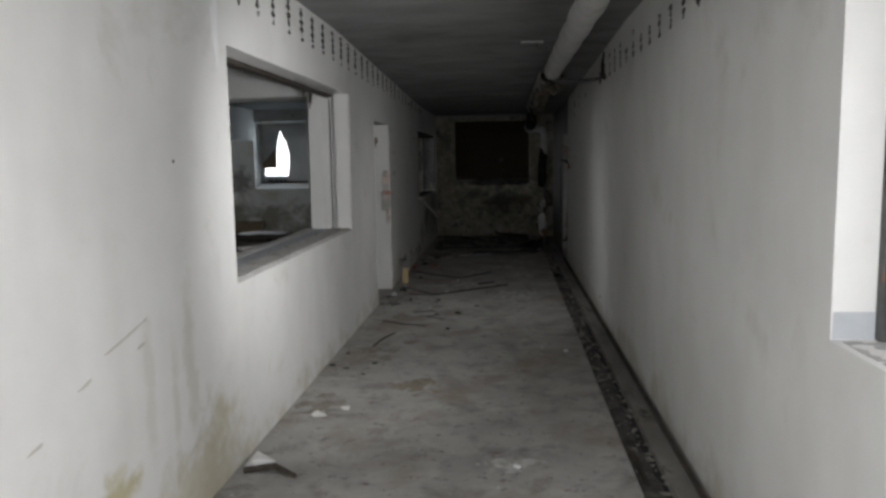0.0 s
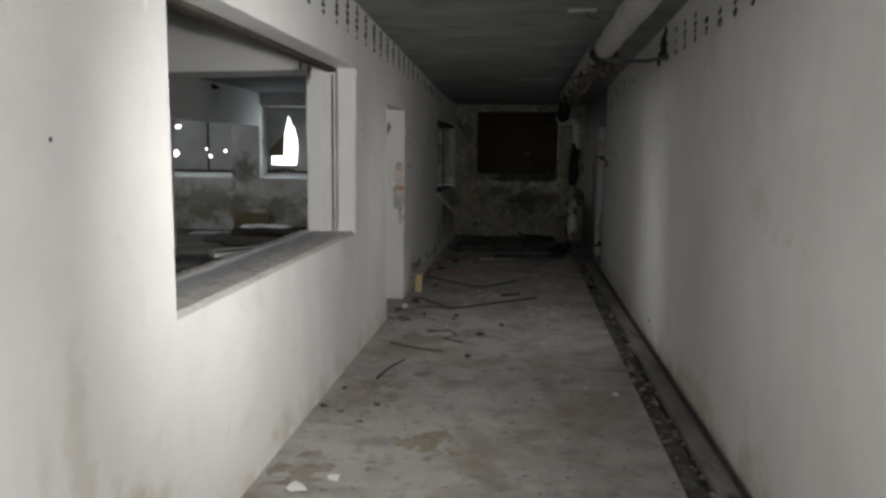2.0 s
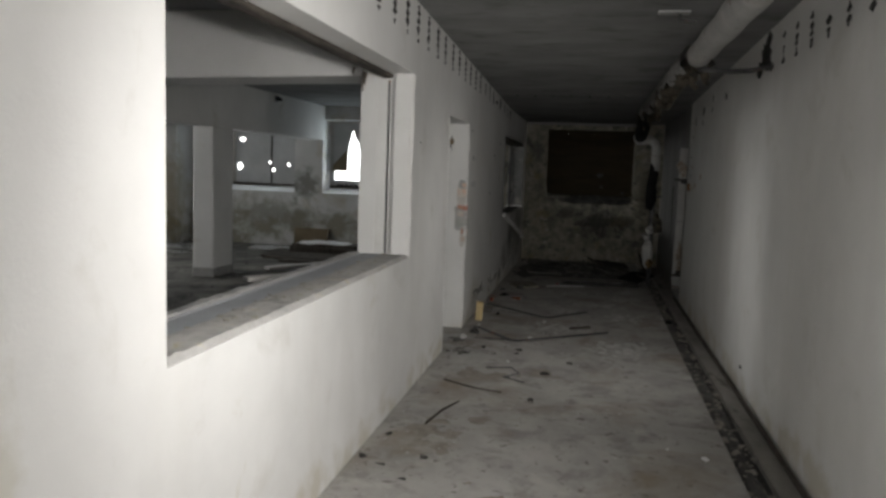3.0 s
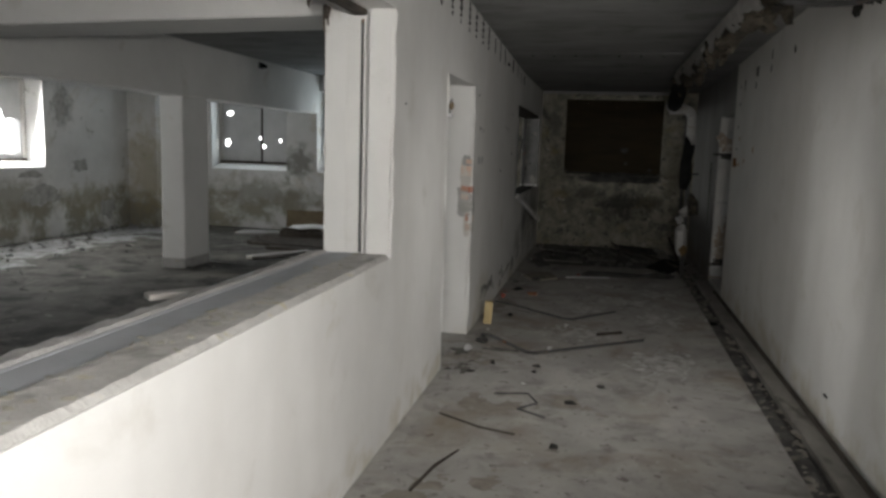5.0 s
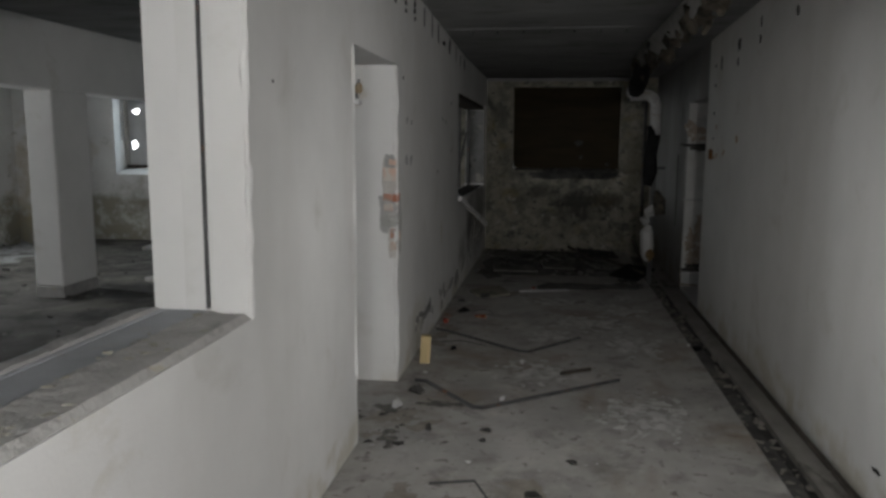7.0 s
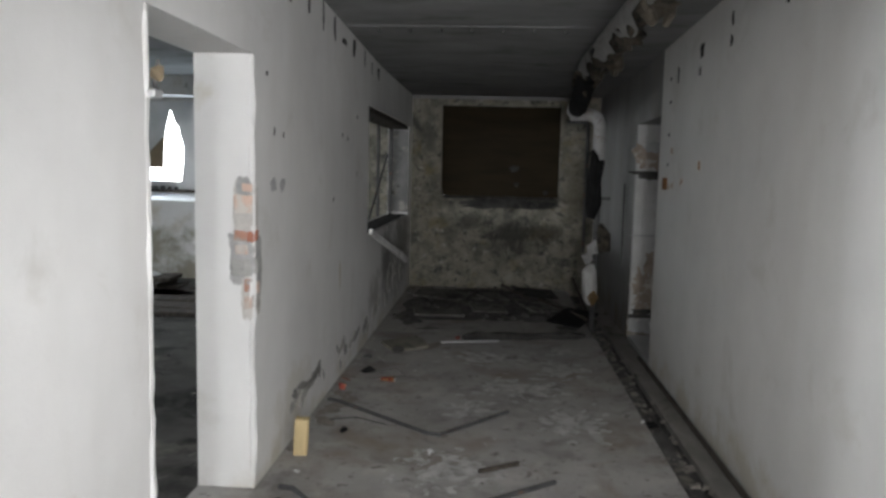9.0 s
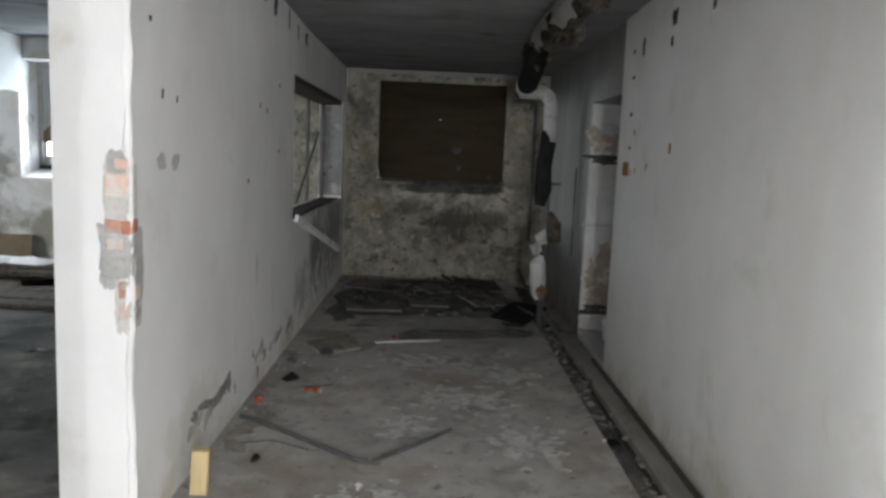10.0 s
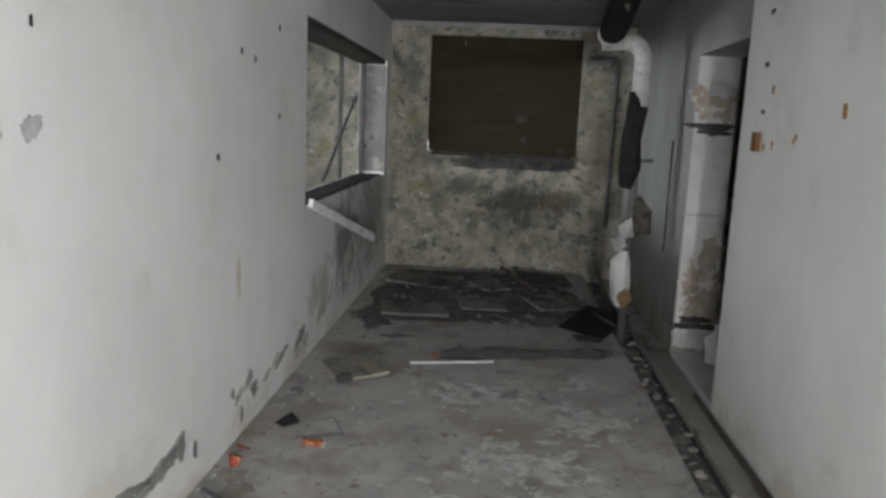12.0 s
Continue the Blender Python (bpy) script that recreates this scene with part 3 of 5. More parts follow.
for i in range(16):
    y = 2.33 + 0.319 * i
    chiselled_slot(y, XR, -1, 2.425 + grng.uniform(-0.02, 0.02), 2.366, grng.uniform(0.034, 0.044), i + 200)
    chiselled_slot(y - 0.008, XR, -1, 2.352, 2.298, grng.uniform(0.034, 0.044), i + 240)
    if i in (1, 4, 11, 13, 14, 15):
        chiselled_slot(y + 0.01, XR, -1, 2.505, 2.462, 0.032, i + 280)
spots = [(7.62, 2.44, 0.16, 0.13), (7.8, 2.35, 0.10, 0.06), (7.45, 2.33, 0.05, 0.03), (9.2, 2.30, 0.03, 0.03), (10.0, 2.36, 0.02, 0.04), (10.0, 2.24, 0.02, 0.03), (10.6, 2.28, 0.05, 0.05), (10.62, 2.15, 0.02, 0.03), (11.2, 2.2, 0.02, 0.06)]
wall_marks("wall_gouge", XR, -1, spots, SOOT_AND_SHADE, "hole knocked in the white plaster, its shade painted dark", "gouge", "gouges under the ceiling")
nails = [(11.40, 1.79, 0.028, 0.012), (11.39, 1.57, 0.024, 0.011), (11.40, 2.03, 0.026, 0.012), (11.42, 2.2, 0.026, 0.012), (7.68, 0.14, 0.05, 0.010)]
wall_marks("nail_hole", XR, -1, nails, SOOT_AND_SHADE, "small nail hole in the white wall, its shade painted dark", "hole", "nail holes")
rusty = [(10.52, 1.56, 0.018, 0.035), (10.95, 1.46, 0.016, 0.014), (11.28, 1.67, 0.014, 0.022), (11.22, 1.42, 0.011, 0.02), (11.33, 1.405, 0.012, 0.016), (10.97, 1.44, 0.01, 0.012)]
wall_marks("rust_spot", XR, -1, rusty, RUST, "orange rust spot on the white wall", "stain", "rust spots")
holes_left = [(9.28, 1.66, 0.009, 0.018), (9.44, 1.65, 0.007, 0.016), (9.16, 1.92, 0.012, 0.012), (10.9, 1.72, 0.012, 0.016), (11.08, 1.70, 0.01, 0.016), (11.45, 1.88, 0.014, 0.014), (11.45, 1.45, 0.012, 0.016), (10.62, 1.28, 0.014, 0.014), (6.9, 1.72, 0.006, 0.006), (3.06, 1.58, 0.006, 0.008)]
wall_marks("nail_hole", XL, 1, holes_left, SOOT_AND_SHADE, "small nail hole in the white wall, its shade painted dark", "hole", "nail holes")
DAMP = surface("brown_damp_streak", greys(0.48, 0.60, (1, 0.96, 0.87)), 9, 0.9, 0.2, 70)
STAIN = surface("grey_plaster_stain", greys(0.34, 0.5), 20, 0.9, 0.3, 90)
for y in (9.27, 9.42):
    bm = blob(0.055, 0.04, 0.02, int(y * 100), 18)
    ob = solid("wall_stain", bm, STAIN, "grey drop-shaped stain on the white wall", "stain", "grey stains")
    ob.matrix_basis = pose(XL + 0.002, y, 1.40, 0, 0, 90)
FLAKE = surface("bare_plaster_flake", greys(0.26, 0.50, (1, 0.97, 0.9)), 16, 0.95, 0.6, 70)
flakes = [(10.0, 0.20, 0.22, 0.06), (9.66, 0.2, 0.10, 0.04), (10.9, 0.2, 0.12, 0.05), (11.35, 0.17, 0.14, 0.05), (12.5, 0.2, 0.25, 0.07), (13.2, 0.3, 0.2, 0.2), (13.7, 0.42, 0.15, 0.3), (14.3, 0.45, 0.2, 0.22), (12.0, 0.12, 0.2, 0.04)]
for i, (y, z, ry, rz) in enumerate(flakes):
    frng = random.Random(i)
    spot = thing("plaster_damage", pose(XL + 0.003, y, z, 0, 0, 90), "ragged patch where the plaster has flaked off", "damage", "flaked plaster")
    for k in range(9):
        u = frng.uniform(-1, 1)
        ob = part("flake", blob(ry * frng.uniform(0.12, 0.45), rz * frng.uniform(0.2, 0.5), 0.02, i * 9 + k, 8, 0.4), FLAKE, spot)
        ob.matrix_basis = pose(u * ry * 0.8, -0.0004 * k, u * rz * 0.5 + frng.uniform(-0.4, 0.4) * rz, 0, frng.uniform(-50, -10), 0)
TORN = surface("torn_grey_plaster", greys(0.13, 0.30, (1, 0.97, 0.92)), 14, 0.95, 0.7, 60)
for i, (y, z, ry, rz, tilt) in enumerate(((10.06, 0.215, 0.15, 0.036, -6), (9.82, 0.245, 0.15, 0.022, 9), (10.22, 0.225, 0.035, 0.055, -5), (9.66, 0.24, 0.05, 0.03, 20), (10.35, 0.165, 0.016, 0.04, -8), (10.77, 0.235, 0.02, 0.025, -10), (10.88, 0.095, 0.02, 0.035, 0), (11.06, 0.155, 0.05, 0.045, -30), (11.0, 0.24, 0.02, 0.035, -5), (11.88, 0.17, 0.13, 0.045, -20), (11.5, 0.17, 0.12, 0.02, -14))):
    ob = solid("torn_plaster", blob(ry, rz, 0.02, i + 470, 26, 0.45), TORN, "dark torn edge where damp plaster came off", "damage", "torn plaster")
    ob.matrix_basis = pose(XL + 0.0075, y, z, 0, 0, 90) @ pose(0, 0, 0, 0, tilt, 0)
PEEL = surface("peeled_grey_plaster", greys(0.26, 0.44, (1, 0.97, 0.92)), 10, 0.95, 0.6, 60)
for i, (y, z, ry, rz) in enumerate(((12.95, 1.95, 0.17, 0.24), (13.35, 1.05, 0.2, 0.11), (12.3, 0.93, 0.26, 0.06), (12.5, 0.62, 0.45, 0.16), (10.2, 0.8, 0.3, 0.1), (14.0, 0.35, 0.2, 0.2))):
    ob = solid("peeled_patch", blob(ry, rz, 0.02, i + 400, 24, 0.28), PEEL, "dark patch of peeled plaster on the hall wall", "damage", "peeled patches")
    ob.matrix_basis = pose(HX + 0.003, y, z, 0, 0, 90)
for i, (y, z, ry, rz) in enumerate(((10.98, 1.8, 0.07, 0.13), (11.12, 1.2, 0.08, 0.16))):
    ob = solid("peeled_patch", blob(ry, rz, 0.02, i + 420, 24, 0.5), PEEL, "dark patch of peeled plaster on the pilaster", "damage", "peeled patches")
    ob.matrix_basis = pose(-7.977, y, z, 0, 0, 90)
for i, (y, z, ry, tilt) in enumerate(((2.58, 0.945, 0.15, -11), (2.73, 0.975, 0.022, -20), (2.69, 0.885, 0.035, -7), (2.30, 0.85, 0.05, -12), (3.40, 0.42, 0.04, -48), (2.02, 0.74, 0.05, -10))):
    ob = solid("wall_scratch", blob(ry, 0.006, 0.01, i + 440, 14, 0.4), DAMP, "pale brown scratch in the white plaster", "scratch", "scratches")
    ob.matrix_basis = pose(XL + 0.002, y, z, 0, 0, 90) @ pose(0, 0, 0, 0, tilt, 0)
ob = solid("meter_box", box_bm(-0.012, 0.012, -0.035, 0.035, -0.045, 0.045, 0.004), surface("brown_rust", greys(0.12, 0.26, (1, 0.5, 0.22)), 25, 0.9, 0.4, 80), "small rusty junction box on the white wall", "box")
ob.matrix_basis = pose(XR - 0.012, 11.41, 1.43)
# Raised dark strip; the slit's shade is put into its colour.
ob = solid("wall_slit", box_bm(-0.004, 0.004, -0.015, 0.015, -0.4, 0.4), SOOT_AND_SHADE, "vertical slit in the plaster, its shade painted dark", "slit")
ob.matrix_basis = pose(XR - 0.003, 13.2, 1.0)


# ---- exposed brickwork ----
def brick_mesh(w, h, d, seed, material):
    bm = box_bm(-w / 2, w / 2, 0, d, -h / 2, h / 2)
    rng = random.Random(seed)
    for v in bm.verts:
        v.co += Vector((rng.uniform(-1, 1) * w * 0.06, rng.uniform(-0.002, 0.002), rng.uniform(-1, 1) * h * 0.12))
    return finish("brick", bevelled(bm, 0.004), material)


PALE_BRICK = surface("plaster_smeared_brick", greys(0.50, 0.66, (1, 0.74, 0.60)), 12, 0.92, 0.6, 90, stain=[((0.58, 0.54, 0.49), 14, 0.48, 0.60)], per_piece=0.3)
GREY_BLOCK = surface("grey_cement_block", greys(0.34, 0.46, (1, 0.99, 0.93)), 14, 0.95, 0.7, 80)
PALE_MORTAR = surface("pale_lime_mortar", greys(0.50, 0.64, (1, 0.96, 0.90)), 16, 0.95, 0.8, 90, stain=[((0.36, 0.34, 0.31), 12, 0.56, 0.68)])


def brick_patch(at, beds, bricks, label, seed):
    """Bare masonry where plaster has come off: mortar beds (x, z, half width, half height, material)
    and the bricks that show, rows of (x, z, width, height, material)."""
    t = thing("exposed_brick_patch", at, label, "brickwork")
    for k, (x, z, rx, rz, m_) in enumerate(beds):
        part("mortar_bed", blob(rx, rz, 0.02, seed + k * 7, 22, 0.2, 0.5, 0.16), m_, t, "crumbling mortar").location = (x, -0.001 * k, z)
    for k, (x, z, w, h, m_) in enumerate(bricks):
        ob = new("brick", brick_mesh(w, h, 0.014, seed * 3 + k, m_))
        ob.parent = t
        ob.location = (x, -0.006 - 0.0006 * (k % 3), z)
    return t


brick_patch(pose(XL, DOOR[1] - 0.004, 0), [(-0.050, 1.30, 0.052, 0.15, PALE_MORTAR), (-0.046, 1.40, 0.038, 0.05, MORTAR), (-0.056, 1.08, 0.062, 0.14, MORTAR), (-0.028, 0.90, 0.032, 0.115, PALE_MORTAR)],
            [(-0.048, 1.315, 0.082, 0.085, PALE_BRICK), (-0.03, 1.395, 0.045, 0.035, PALE_BRICK), (-0.062, 1.178, 0.058, 0.052, BRICK), (-0.017, 1.172, 0.03, 0.05, RED_BRICK), (-0.055, 1.115, 0.06, 0.042, PALE_BRICK), (-0.055, 1.035, 0.098, 0.075, GREY_BLOCK), (-0.024, 0.955, 0.036, 0.058, BRICK), (-0.025, 0.878, 0.04, 0.06, PALE_BRICK)],
            "bare red bricks where plaster broke off the door jamb", 11)
brick_patch(pose(XL + 0.003, DOOR[1], 0, 0, 0, 90), [(0.03, 1.30, 0.022, 0.12, PALE_MORTAR), (0.05, 1.03, 0.055, 0.17, MORTAR), (0.04, 0.86, 0.045, 0.05, PALE_MORTAR)],
            [(0.022, 1.178, 0.036, 0.05, RED_BRICK), (0.05, 1.035, 0.08, 0.07, GREY_BLOCK), (0.035, 0.94, 0.05, 0.055, PALE_BRICK)],
            "bare red bricks on the corner of the doorway", 12)
TAN_RENDER = surface("tan_broken_render", greys(0.24, 0.40, (1, 0.83, 0.68)), 7, 0.95, 0.8, 60, stain=[((0.52, 0.49, 0.45), 9, 0.55, 0.62), ((0.12, 0.10, 0.08), 5, 0.62, 0.7)])
GREY_SKIM = surface("grey_broken_skim", greys(0.34, 0.46), 8, 0.95, 0.6, 60)
for i, (x, z, rx, rz, sq, m_) in enumerate(((1.09, 1.64, 0.16, 0.13, 0.55, TAN_RENDER), (1.12, 1.74, 0.10, 0.05, 0.8, GREY_SKIM), (1.09, 1.505, 0.17, 0.022, 0.4, SOOT_AND_SHADE), (1.10, 0.42, 0.16, 0.26, 0.6, TAN_RENDER), (1.16, 0.66, 0.08, 0.12, 0.9, TAN_RENDER), (1.09, 0.175, 0.17, 0.02, 0.4, SOOT_AND_SHADE), (1.09, 0.93, 0.17, 0.012, 0.4, GREY_SKIM), (1.08, 0.08, 0.13, 0.07, 0.7, GREY_SKIM))):
    ob = solid("broken_render", blob(rx, rz, 0.016, i + 510, 26, 0.3, sq), m_, "broken render on the jamb of the side doorway", "damage", "broken render")
    ob.matrix_basis = pose(x, RDOOR[1] - 0.007 - 0.0006 * i, z)
PALE_SKIM = surface("pale_grey_skim", greys(0.42, 0.58, WARM), 4, 0.92, 0.35, 60, stain=[((0.3, 0.28, 0.25), 5, 0.56, 0.72)])
structure("trim_side_jamb", box_bm(XR + 0.012, XRO - 0.002, RDOOR[1] - 0.0035, RDOOR[1] - 0.0005, 0.05, 1.945), PALE_SKIM, "pale plaster skin on the jamb of the side doorway", "plaster")
# Raised dark blobs, coloured as the shade in two grooves.
for z, s in ((1.47, 21), (0.22, 22)):
    ob = solid("jamb_groove", blob(0.12, 0.03, 0.02, s), SOOT_AND_SHADE, "groove across the door jamb, its shade painted dark", "groove")
    ob.matrix_basis = pose(1.10, RDOOR[1] - 0.010, z)
hinge = thing("door_latch", (-1.371, DOOR[0] + 0.045, 1.741), "broken door latch with a brown knob on the doorway edge", "latch")
part("knob", one_chunk(0.026, 1.5, 5), CARDBOARD, hinge, "brown knob")
part("plate", box_bm(-0.03, 0.012, -0.047, 0.012, -0.045, -0.02, 0.003), ALU, hinge)
part("hook", tube_at([(-0.005, 0.0, -0.03), (-0.012, 0.004, 0.01), (-0.004, 0.004, 0.045), (0.002, 0.0, 0.075)], [0.010, 0.009, 0.008, 0.006], 8), STEEL, hinge, "bent dark hook")

# ---- right-hand window recess near the start ----
win = thing("side_window", (0, 0, 0), "side window recess closed by a grey board", "window")
part("window_frame", box_bm(1.085, 1.12, RWIN[1] - 0.03, RWIN[1], RWIN[2], RWIN[3], 0.004), STEEL, win)
part("pane_board", box_bm(1.12, 1.135, RWIN[0], RWIN[1], RWIN[2], RWIN[3]), SHEET, win)
part("skirt_band", box_bm(0.965, 1.085, RWIN[1] - 0.004, RWIN[1] - 0.0005, RWIN[2] + 0.003, RWIN[2] + 0.085), GREY_PAINT, win, "grey painted band")
part("window_sill", ground_patch(0.963, 1.115, RWIN[0], RWIN[1] - 0.006, RWIN[2] - 0.004, 0.012, 0.02, 8.0, 0.02, 14), CONCRETE, win, "rough dusty sill")

# ---- heating pipe ----
PX, PZ = 0.45, 2.37
PIPE_END = [(0.0, 12.05, -0.01), (0.0, 12.35, -0.06), (-0.01, 12.7, -0.19), (-0.02, 12.93, -0.29), (-0.02, 13.0, -0.33)]
pipe = thing("heating_pipe", (PX, 0, PZ), "heating pipe under the ceiling, its white wrapping torn off", "pipe")
part("white_wrap", tube_at([(0.006 * math.sin(i), Y0 + 0.01 + i * 0.11, 0) for i in range(80)] + [(0, 7.22, -0.005)], 0.08, 20, 0.03), WRAP, pipe, "white plaster bandage", True)
part("steel_core", tube_at([(0, 7.1 + i * 0.45, 0) for i in range(14)], 0.036, 12), STEEL, pipe, "bare dark steel", True)
rng = random.Random(3)
wool_pts = [(0.03 * noise.noise(Vector((i * 0.21, 1, 0))), 7.25 + i * 0.1, -0.02 + 0.04 * noise.noise(Vector((i * 0.17, 5, 0)))) for i in range(58)]
wool_r = [max(0.045, 0.066 + 0.035 * noise.noise(Vector((i * 0.19, 2.2, 0)))) for i in range(58)]
part("torn_wool", tube_at(wool_pts, wool_r, 16, 0.5), WOOL, pipe, "brown mineral wool hanging in tatters")
for i in range(44):
    yy = rng.uniform(7.2, 12.95)
    a = rng.uniform(0, math.tau)
    p = Vector((math.cos(a) * 0.07, yy, math.sin(a) * 0.07 - 0.03))
    ln = rng.uniform(0.03, 0.12)
    part("wool_tatter", tube_at([p, p + Vector((rng.uniform(-0.04, 0.04), rng.uniform(-0.05, 0.05), -ln * 0.5)), p + Vector((rng.uniform(-0.05, 0.05), rng.uniform(-0.06, 0.06), -ln))], [0.035, 0.032, 0.016], 7, 0.9), WOOL, pipe)
for y0, y1, s in ((7.35, 9.25, 1), (9.4, 11.1, 3), (11.3, 12.05, 5)):
    bm = bmesh.new()
    n = 18
    rows = []
    m = int((y1 - y0) / 0.06)
    for j in range(m + 1):
        yy = y0 + (y1 - y0) * j / m
        rows.append([bm.verts.new((math.cos(1.7 + (2.2 + 0.9 * noise.noise(Vector((yy * 5, s, 0.5)))) * k / n) * (0.108 + 0.014 * noise.noise(Vector((k * 0.4, j * 0.5, s)))), yy + 0.16 * noise.noise(Vector((k * 0.5, s, j * 0.3))), math.sin(1.7 + (2.2 + 0.9 * noise.noise(Vector((yy * 5, s, 0.5)))) * k / n) * 0.11 - 0.012)) for k in range(n + 1)])
    for r0, r1 in zip(rows, rows[1:]):
        for k in range(n):
            bm.faces.new([r0[k], r0[k + 1], r1[k + 1], r1[k]])
    bmesh.ops.solidify(bm, geom=list(bm.faces), thickness=0.008)
    part("wrap_remnant", bm, DIRTY_WRAP, pipe, "white wrap remnant")
part("black_end", tube_at(PIPE_END, [0.07, 0.085, 0.09, 0.085, 0.05], 14, 0.12), BLACK, pipe, "black tarred pipe end", True)
part("end_collar", tube_at([(-0.02, 12.90, -0.277), (-0.02, 12.93, -0.290)], 0.094, 16), WRAP, pipe, "white collar")
branch = thing("branch_pipe", (PX, 7.3, PZ - 0.08), "thin dark branch pipe from the heating pipe to the wall", "pipe")
part("pipe_run", tube_at([(0, 0, 0), (0.15, 0.02, -0.015), (0.35, 0.05, -0.005), (0.51, 0.08, 0.03)], 0.017), STEEL, branch, "", True)
hang = thing("pipe_bracket", (PX - 0.16, 7.0, 2.60), "flat steel ceiling bracket beside the pipe", "bracket")
part("plate", box_bm(-0.14, 0.06, -0.05, 0.05, -0.004, 0.01, 0.003), ALU, hang)
part("rod", tube_at([(0.0, 0, 0), (0.0, 0, -0.04), (0.1, 0, -0.06)], 0.012), STEEL, hang)

DX, DY = 0.665, 13.0
down = thing("down_pipe", (DX, DY, 0), "riser pipe with torn white wrap and black foam in the gutter", "pipe")
arc = [(-0.28, 0, 2.045), (-0.12, 0, 2.05)] + [(-0.12 + 0.12 * math.sin(a), 0, 1.93 + 0.12 * math.cos(a)) for a in [k * math.pi / 12 for k in range(1, 7)]] + [(0, 0, 1.74), (0, 0, 1.62)]
part("white_elbow", tube_at(arc, 0.06, 16, 0.03), WRAP, down, "white wrapped elbow", True)
part("steel_core", tube_at([(0, 0, 1.7), (0.005, 0, 0.9), (0, 0, -0.08)], 0.03, 12), STEEL, down, "bare grey steel", True)
part("black_foam", tube_at([(-0.02, 0, 1.72), (-0.015, 0, 1.6), (-0.03, 0, 1.4), (-0.035, -0.01, 1.2), (-0.06, -0.02, 1.06)], [0.05, 0.075, 0.07, 0.08, 0.04], 12, 0.35), BLACK, down, "torn black foam sleeve")
part("wool_clump", tube_at([(0.03, 0, 1.0), (0.08, -0.03, 0.9), (0.07, -0.03, 0.78), (0.0, 0, 0.72)], [0.03, 0.075, 0.07, 0.02], 10, 0.6), WOOL, down, "brown wool clump")
part("white_clump", tube_at([(0.03, -0.02, 0.86), (-0.03, -0.02, 0.76), (-0.07, -0.03, 0.68), (-0.08, -0.04, 0.62)], [0.02, 0.06, 0.06, 0.01], 10, 0.5), WRAP, down)
part("white_sleeve", tube_at([(-0.02, -0.01, 0.62), (-0.04, -0.01, 0.54), (-0.035, -0.01, 0.40), (-0.03, -0.02, 0.27), (-0.03, -0.02, 0.22)], [0.03, 0.065, 0.07, 0.06, 0.03], 12, 0.45), DIRTY_WRAP, down, "torn white sleeve")
part("wool_plug", tube_at([(-0.01, -0.06, 0.36), (-0.01, -0.08, 0.30), (-0.01, -0.06, 0.23)], [0.02, 0.055, 0.02], 10, 0.4), RUSTY_WOOL, down)
part("valve_handle", tube_at([(0.0, 0, 1.25), (0.12, -0.03, 1.26)], 0.014), STEEL, down)
conduit = thing("wall_conduit", (0, 0, 0), "thin dark conduit beside the end window", "conduit")
part("conduit_run", tube_at([(0.55, YB - 0.02, 2.12), (0.80, YB - 0.02, 2.12), (0.81, YB - 0.02, 2.06), (0.81, YB - 0.02, 0.5)], 0.022), STEEL, conduit, "", True)

# ---- ceiling and end wall ----
band = thing("ceiling_strip", (0, 11.0, 2.473), "plastered strip across the ceiling with a row of bolt heads", "strip")
part("strip", box_bm(XL + 0.01, 0.33, -0.05, 0.05, -0.0015, 0.02), CEILING, band)
for i in range(7):
    part("bolt_head", tube_at([(-1.15 + i * 0.215, 0, -0.01), (-1.15 + i * 0.215, 0, -0.03)], 0.012, 6), STEEL, band)
structure("trim_end_wall", box_bm(XL + 0.002, 0.62, YB - 0.025, YB - 0.001, 2.375, 2.418, 0.004), GRIMY_SHADED, "pale plaster cornice on the end wall", "trim")
board = thing("window_board", (-1.0, YB + 0.05, 1.17), "dark brown board closing the end window, pierced by small holes", "board")
dots = [(0.34, 1.06, 0.003), (0.78, 1.04, 0.003), (0.72, 0.70, 0.003), (1.12, 0.63, 0.0025), (0.12, 0.30, 0.002), (1.38, 0.72, 0.002)]
part("sheet", cut_sheet(1.478, 1.128, [hole(x, z, r, r, i, 7) for i, (x, z, r) in enumerate(dots)] + [[(0.004, 0.004), (0.06, 0.004), (0.06, 0.009), (0.010, 0.009), (0.010, 0.10), (0.004, 0.10)]], 0.018), DARK_BOARD, board)
for i, (x, z, r) in enumerate(((0.92, 0.36, 0.05), (0.95, 0.16, 0.03), (1.32, 0.06, 0.03))):
    p = part("burn_mark", blob(r * 1.3, r, 0.006, i + 70), SOOT_AND_SHADE, board)
    p.location = (x, -0.004, z)
soot = solid("window_ledge", ground_patch(-0.98, 0.45, YB - 0.07, YB + 0.05, 1.165, 0.012, 0.03, 4.0, 0.03, 14), SOOT_AND_SHADE, "sooty ledge under the boarded end window", "ledge")
part("ledge_front", blob(0.66, 0.09, 0.014, 91, 40), SOOT_AND_SHADE, soot, "black soot run")
soot.children[0].matrix_basis = pose(-0.22, YB - 0.004, 1.09)

# ---- low window in the corridor wall, near its end ----
lw = thing("inner_window", (0, 0, 0), "unglazed inner window with a thin dark steel frame", "window")
a0, a1, c0, c1 = LWIN
part("frame_side", box_bm(-1.63, -1.59, a1 - 0.04, a1 - 0.001, c0, c1, 0.003), STEEL, lw)
part("frame_side", box_bm(-1.63, -1.59, a0 + 0.001, a0 + 0.04, c0, c1, 0.003), STEEL, lw)
part("frame_head", box_bm(-1.63, -1.40, a0 + 0.042, a1 - 0.042, c1 - 0.05, c1 - 0.001, 0.004), DARK_WOOD, lw)
